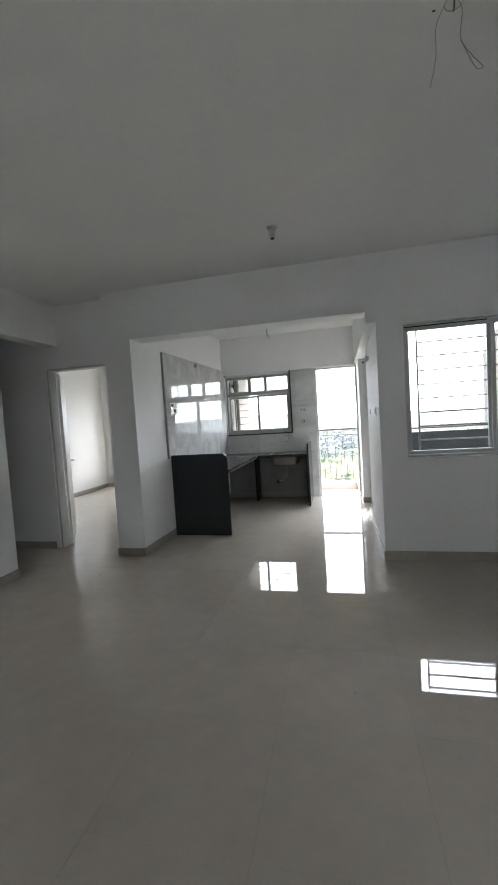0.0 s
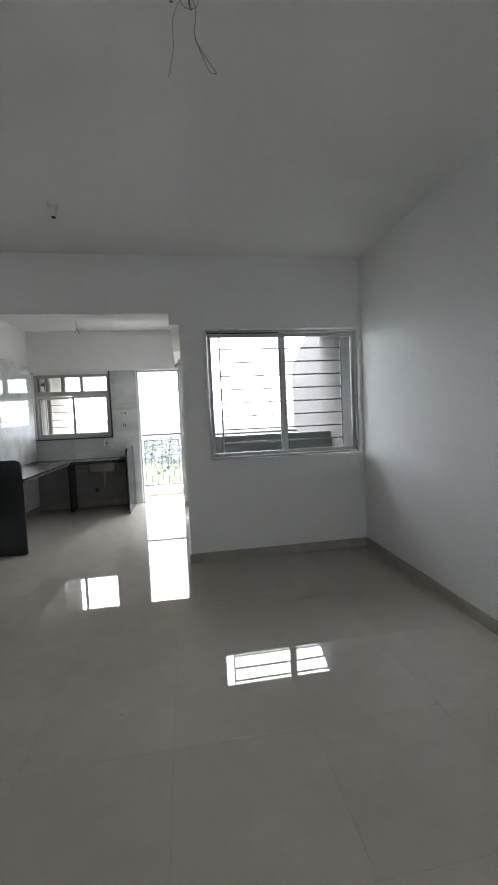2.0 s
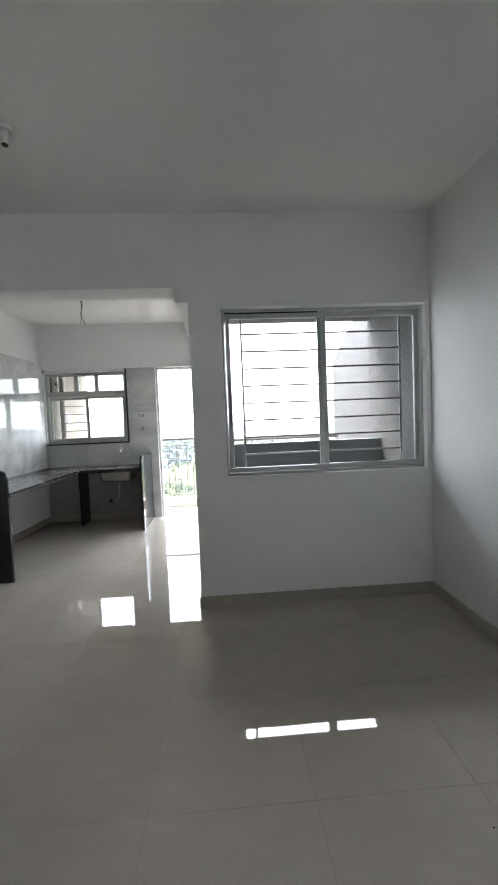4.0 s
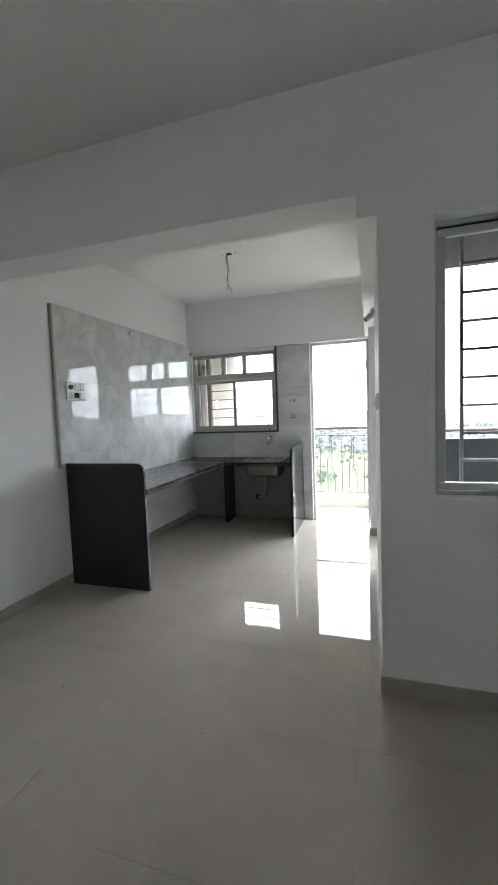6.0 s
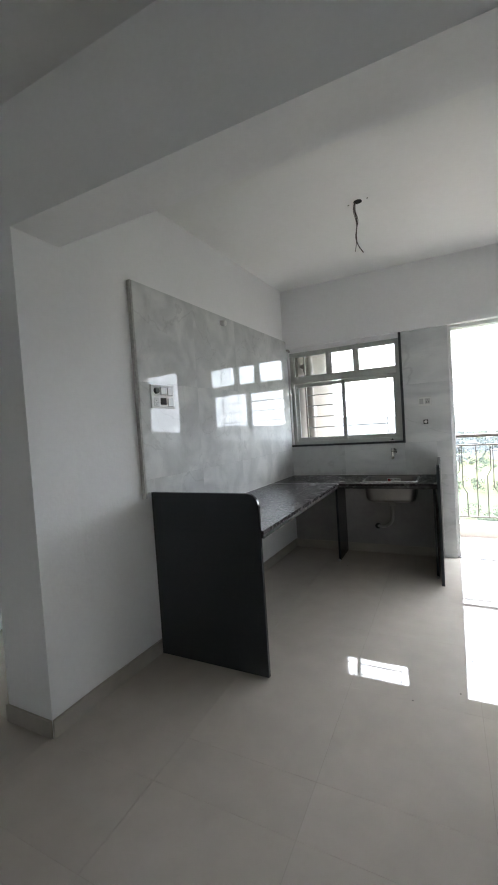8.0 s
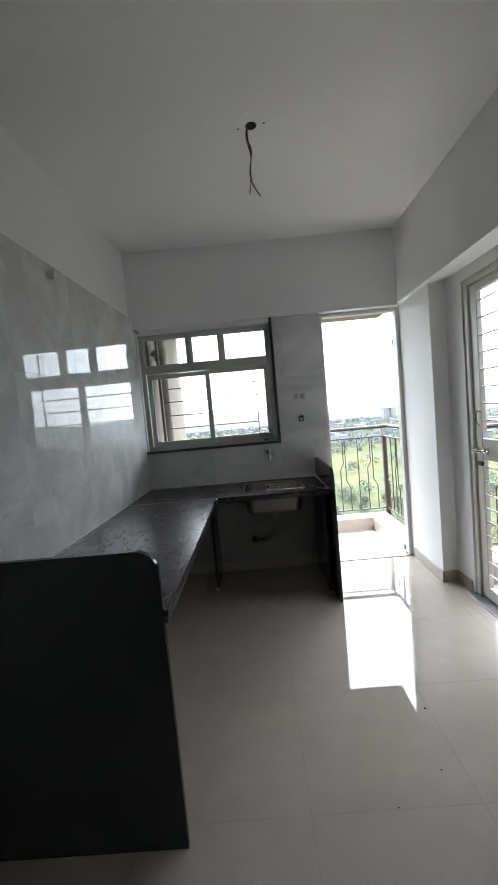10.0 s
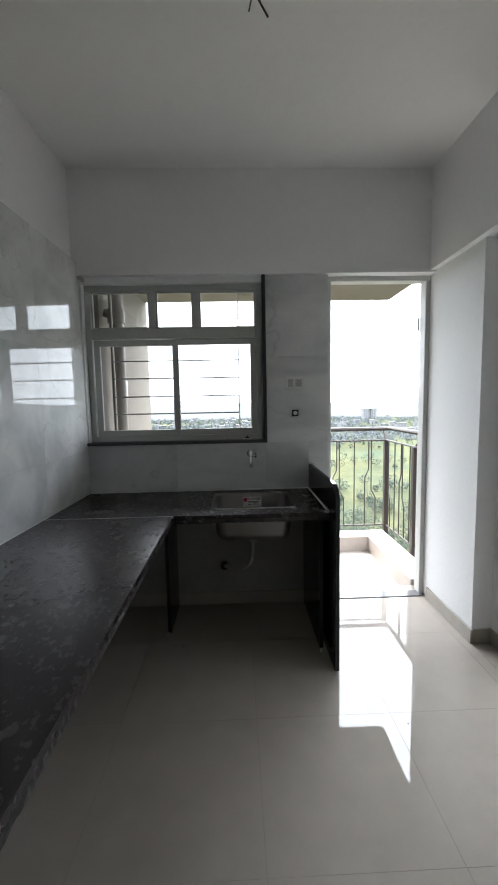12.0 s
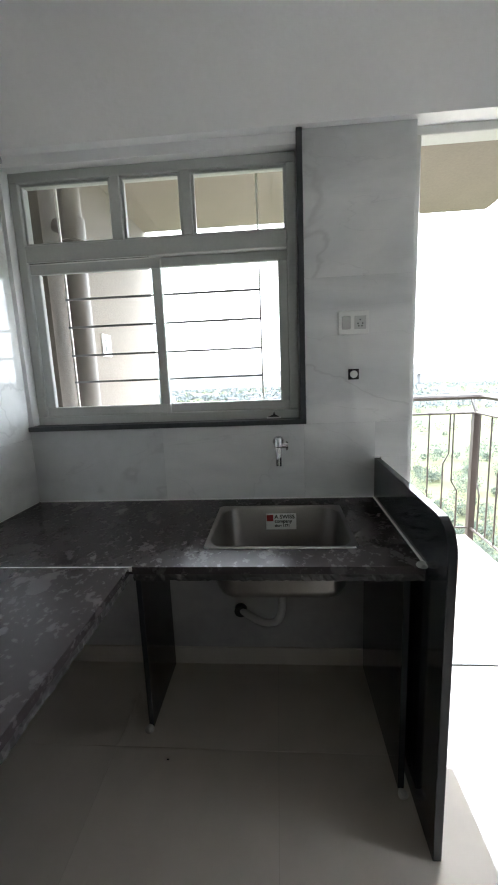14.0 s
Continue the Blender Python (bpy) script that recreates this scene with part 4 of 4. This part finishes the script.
# ---- distance ----
GZ = -34.0
M_FIELD = mat("field_ground", (0.033, 0.041, 0.029), 0.95, grain=0.15, grain_scale=0.4, stain=0.25, stain_scale=0.012, tint=(0.056, 0.056, 0.031), spec=0.0)
M_LEAF = mat("tree_leaves", (0.036, 0.044, 0.035), 0.8, grain=0.2, grain_scale=0.5, random_var=0.35, island=True, spec=0.0)
# Paler, bluer leaf colour carries the haze of distance.
M_LEAF_FAR = mat("haze_tinted_far_leaves", (0.052, 0.058, 0.059), 0.9, grain=0.2, grain_scale=0.05, random_var=0.2, island=True, spec=0.0)
M_HOUSE = mat("pale_house_wall", (0.13, 0.13, 0.133), 0.8, grain=0.05, grain_scale=1, random_var=0.25, island=True, spec=0.0)
# Distant haze is put into the backdrop as pale blue glow.
M_HAZE = glowing("hazy_hills_glow", (0.78, 0.87, 0.92), 0.115)
structure("ground", boxes((-1500, 1500, -1500, 1500, GZ - 1, GZ)), M_FIELD, "green and yellow fields of the plain below", "ground")
ridge = bmesh.new()
rr = random.Random(4)
prev = None
for i in range(121):
    a = radians(-180 + 360 * i / 120)
    h = GZ + 39 + 20 * noise.noise((i * 0.12, 0, 0)) + 10 * noise.noise((i * 0.5, 3, 0))
    v = (ridge.verts.new((900 * math.cos(a), 900 * math.sin(a), GZ - 5)), ridge.verts.new((900 * math.cos(a), 900 * math.sin(a), h)))
    if prev:
        ridge.faces.new((prev[0], v[0], v[1], prev[1]))
    prev = v
structure("backdrop", ridge, M_HAZE, "glowing backdrop of hills with pale haze put into its colour", "backdrop")


def woods():
    """Scattered trees of the plain as clumps of small leaves."""
    rnd = random.Random(11)
    verts, faces = [], []
    for k in range(3000):
        d = 45 + 800 * rnd.random() ** 1.6
        a = radians(rnd.uniform(25, 130))
        cx, cy = d * math.cos(a), d * math.sin(a)
        if noise.noise((cx * 0.007, cy * 0.026, 5)) < 0.02 and d < 500:
            continue
        r = rnd.uniform(1.2, 3.6)
        n = 420 if d < 160 else 110 if d < 350 else 45
        for j in range(n):
            p = Vector((rnd.gauss(0, 1), rnd.gauss(0, 1), rnd.gauss(0, 1))).normalized() * r * rnd.uniform(0.55, 1.0)
            c = Vector((cx, cy, GZ + r * 1.05)) + Vector((p.x, p.y, p.z * 0.85))
            u = Vector((rnd.gauss(0, 1), rnd.gauss(0, 1), rnd.gauss(0, 1))).normalized() * rnd.uniform(0.10, 0.24) * (1 if d < 160 else 1.7 if d < 350 else 2.8)
            w = u.orthogonal().normalized() * u.length
            i = len(verts)
            verts += [c + u, c - u * 0.5 + w, c - u * 0.5 - w]
            faces.append((i, i + 1, i + 2))
    me = bpy.data.meshes.new("far_woods")
    me.from_pydata(verts, [], faces)
    me.materials.append(M_LEAF)
    return tagged(new("far_woods", me), "scattered green trees and hedges on the plain", "trees", kind="stuff")


woods()


def hazy_woods():
    """Low belts of trees far out on the plain."""
    rnd = random.Random(31)
    verts, faces = [], []
    for k in range(2600):
        d = 330 + 540 * rnd.random()
        a = radians(rnd.uniform(35, 125))
        cx, cy = d * math.cos(a), d * math.sin(a)
        if noise.noise((cx * 0.006, cy * 0.012, 2)) < -0.12:
            continue
        r = rnd.uniform(3.0, 6.5)
        for j in range(26):
            p = Vector((rnd.gauss(0, 1.3), rnd.gauss(0, 1), abs(rnd.gauss(0, 0.6))))
            c = Vector((cx, cy, GZ + 0.6)) + p * r * 0.8
            u = Vector((rnd.gauss(0, 1), rnd.gauss(0, 1), rnd.gauss(0, 1))).normalized() * rnd.uniform(0.7, 1.5)
            w = u.orthogonal().normalized() * u.length
            i = len(verts)
            verts += [c + u, c - u * 0.5 + w, c - u * 0.5 - w]
            faces.append((i, i + 1, i + 2))
    me = bpy.data.meshes.new("hazy_woods")
    me.from_pydata(verts, [], faces)
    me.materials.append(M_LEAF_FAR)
    return tagged(new("hazy_woods", me), "belts of far trees, haze tinted into their grey-green", "trees", kind="stuff")


hazy_woods()


def far_town():
    rnd = random.Random(21)
    bm = bmesh.new()
    for k in range(260):
        a, d = radians(rnd.uniform(35, 125)), rnd.uniform(330, 860)
        w, l, h = rnd.uniform(4, 10), rnd.uniform(4, 10), rnd.uniform(3, 8)
        x, y = d * math.cos(a), d * math.sin(a)
        box(bm, x - w / 2, x + w / 2, y - l / 2, y + l / 2, GZ, GZ + h)
        box(bm, x - w / 2 - 0.4, x + w / 2 + 0.4, y - l / 2 - 0.4, y + l / 2 + 0.4, GZ + h, GZ + h + 0.5)
    return tagged(part("far_town", bm, M_HOUSE), "small pale houses of a distant town", "houses", kind="stuff")


far_town()


def tower(x, y, w, l, h):
    t = empty("apartment_tower", "white apartment tower standing in the distance", "building", (x, y, GZ))
    part("wall", boxes((-w / 2, -w * 0.12, -l / 2, l / 2, 0, h), (w * 0.12, w / 2, -l / 2, l / 2, 0, h), (-w * 0.12, w * 0.12, -l / 4, l / 2, 0, h * 0.92)), M_HOUSE, t)
    part("roof", boxes((-w / 2 - 0.3, w / 2 + 0.3, -l / 2 - 0.3, l / 2 + 0.3, h, h + 0.8)), M_HOUSE, t)
    for f in range(int(h / 3.2)):
        for xx in (-w * 0.4, -w * 0.25, w * 0.18, w * 0.33):
            part("window", boxes((xx, xx + w * 0.07, -l / 2 - 0.05, -l / 2 + 0.05, f * 3.2 + 1.2, f * 3.2 + 2.6)), M_DARK, t)


tower(252, 760, 26, 14, 20)

# ---- tiles last: wall slabs, then floor ----
G = 0.0002


def slab_piece(name, parent, bm, material):
    return part(name, bm, material, parent)


wall_tiles = empty("wall_tiling_left", "glossy grey marble-look wall tiles over the worktop", "wall tiles", kind="structure")
SLOPE = 0.088 / 2.39


def left_x(y):
    return -2.05 + (y - 4.44) * SLOPE


cols = [4.455, 5.055, 5.655, 6.255, YK - 0.02]
rows = [0.815, 1.10, 1.70, 2.305]
for r0, r1 in zip(rows, rows[1:]):
    for c0, c1 in zip(cols, cols[1:]):
        if c0 < 4.5 and r0 < 0.9:
            c0 = 4.53
        bm = prism([(left_x(c0 + G), c0 + G), (left_x(c0 + G) + 0.028, c0 + G), (left_x(c1 - G) + 0.028, c1 - G), (left_x(c1 - G), c1 - G)], "z", r0 + G, r1 - G)
        slab_piece("tile", wall_tiles, bm, M_TILE)
slab_piece("tile", wall_tiles, prism([(left_x(4.455), 4.4552), (left_x(4.455) + 0.028, 4.4552), (left_x(4.53) + 0.028, 4.5298), (left_x(4.53), 4.5298)], "z", 1.021, 1.0998), M_TILE)
structure("tile_edging", prism([(left_x(4.44), 4.44), (left_x(4.44) + 0.026, 4.44), (left_x(4.455) + 0.026, 4.4545), (left_x(4.455), 4.4545)], "z", 0.99, 2.305), M_TILE_EDGE, "rough grey side edge of the wall tiling", "trim")

back_tiles = empty("wall_tiling_back", "glossy grey marble-look tiles on the kitchen back wall", "wall tiles", kind="structure")
for x0, x1, z0, z1 in ((-1.955, -1.35, 0.815, 1.131), (-1.35, -0.75, 0.815, 1.131), (-0.75, -0.461, 0.815, 1.131), (-0.436, -0.329, 0.0, 0.815), (-0.461, -0.329, 0.985, 1.131), (-0.740, -0.329, 1.131, 1.70), (-0.740, -0.329, 1.70, TOPL - 0.002), (-0.436, -0.329, 0.815, 0.985)):
    slab_piece("tile", back_tiles, boxes((x0 + G, x1 - G, YK - 0.018, YK, z0 + G, z1 - G)), M_TILE)


def floor_tiles(x0, x1, y0, y1, parent, ox=-0.285, oy=3.385, size=0.6):
    g = 0.00045
    shared = {}
    i = math.floor((x0 - ox) / size)
    while ox + i * size < x1:
        j = math.floor((y0 - oy) / size)
        while oy + j * size < y1:
            a0, a1 = max(x0, ox + i * size) + g, min(x1, ox + (i + 1) * size) - g
            b0, b1 = max(y0, oy + j * size) + g, min(y1, oy + (j + 1) * size) - g
            if a1 - a0 > 0.01 and b1 - b0 > 0.01:
                key = (round(a1 - a0, 4), round(b1 - b0, 4))
                if key not in shared:
                    bm = bmesh.new()
                    box(bm, -key[0] / 2, key[0] / 2, -key[1] / 2, key[1] / 2, -0.0012, 0.0)
                    me = bpy.data.meshes.new("tile")
                    bm.to_mesh(me)
                    bm.free()
                    me.materials.append(M_FLOOR)
                    shared[key] = me
                t = new("tile", shared[key])
                t.parent = parent
                t.location = ((a0 + a1) / 2, (b0 + b1) / 2, 0)
            j += 1
        i += 1


floor_tiles(XL, XR, REAR, YF, slab)
floor_tiles(-2.07, XK, YF, YK, slab)
floor_tiles(XK, XE, YF, 5.2, slab)
floor_tiles(XK, 0.49, 5.2, 6.27, slab)
floor_tiles(XL, -2.39, YF, 3.95, slab)
floor_tiles(-5.8, XL, 3.09, 3.95, slab)
floor_tiles(-5.5, -2.25, 3.95, 8.45, slab)
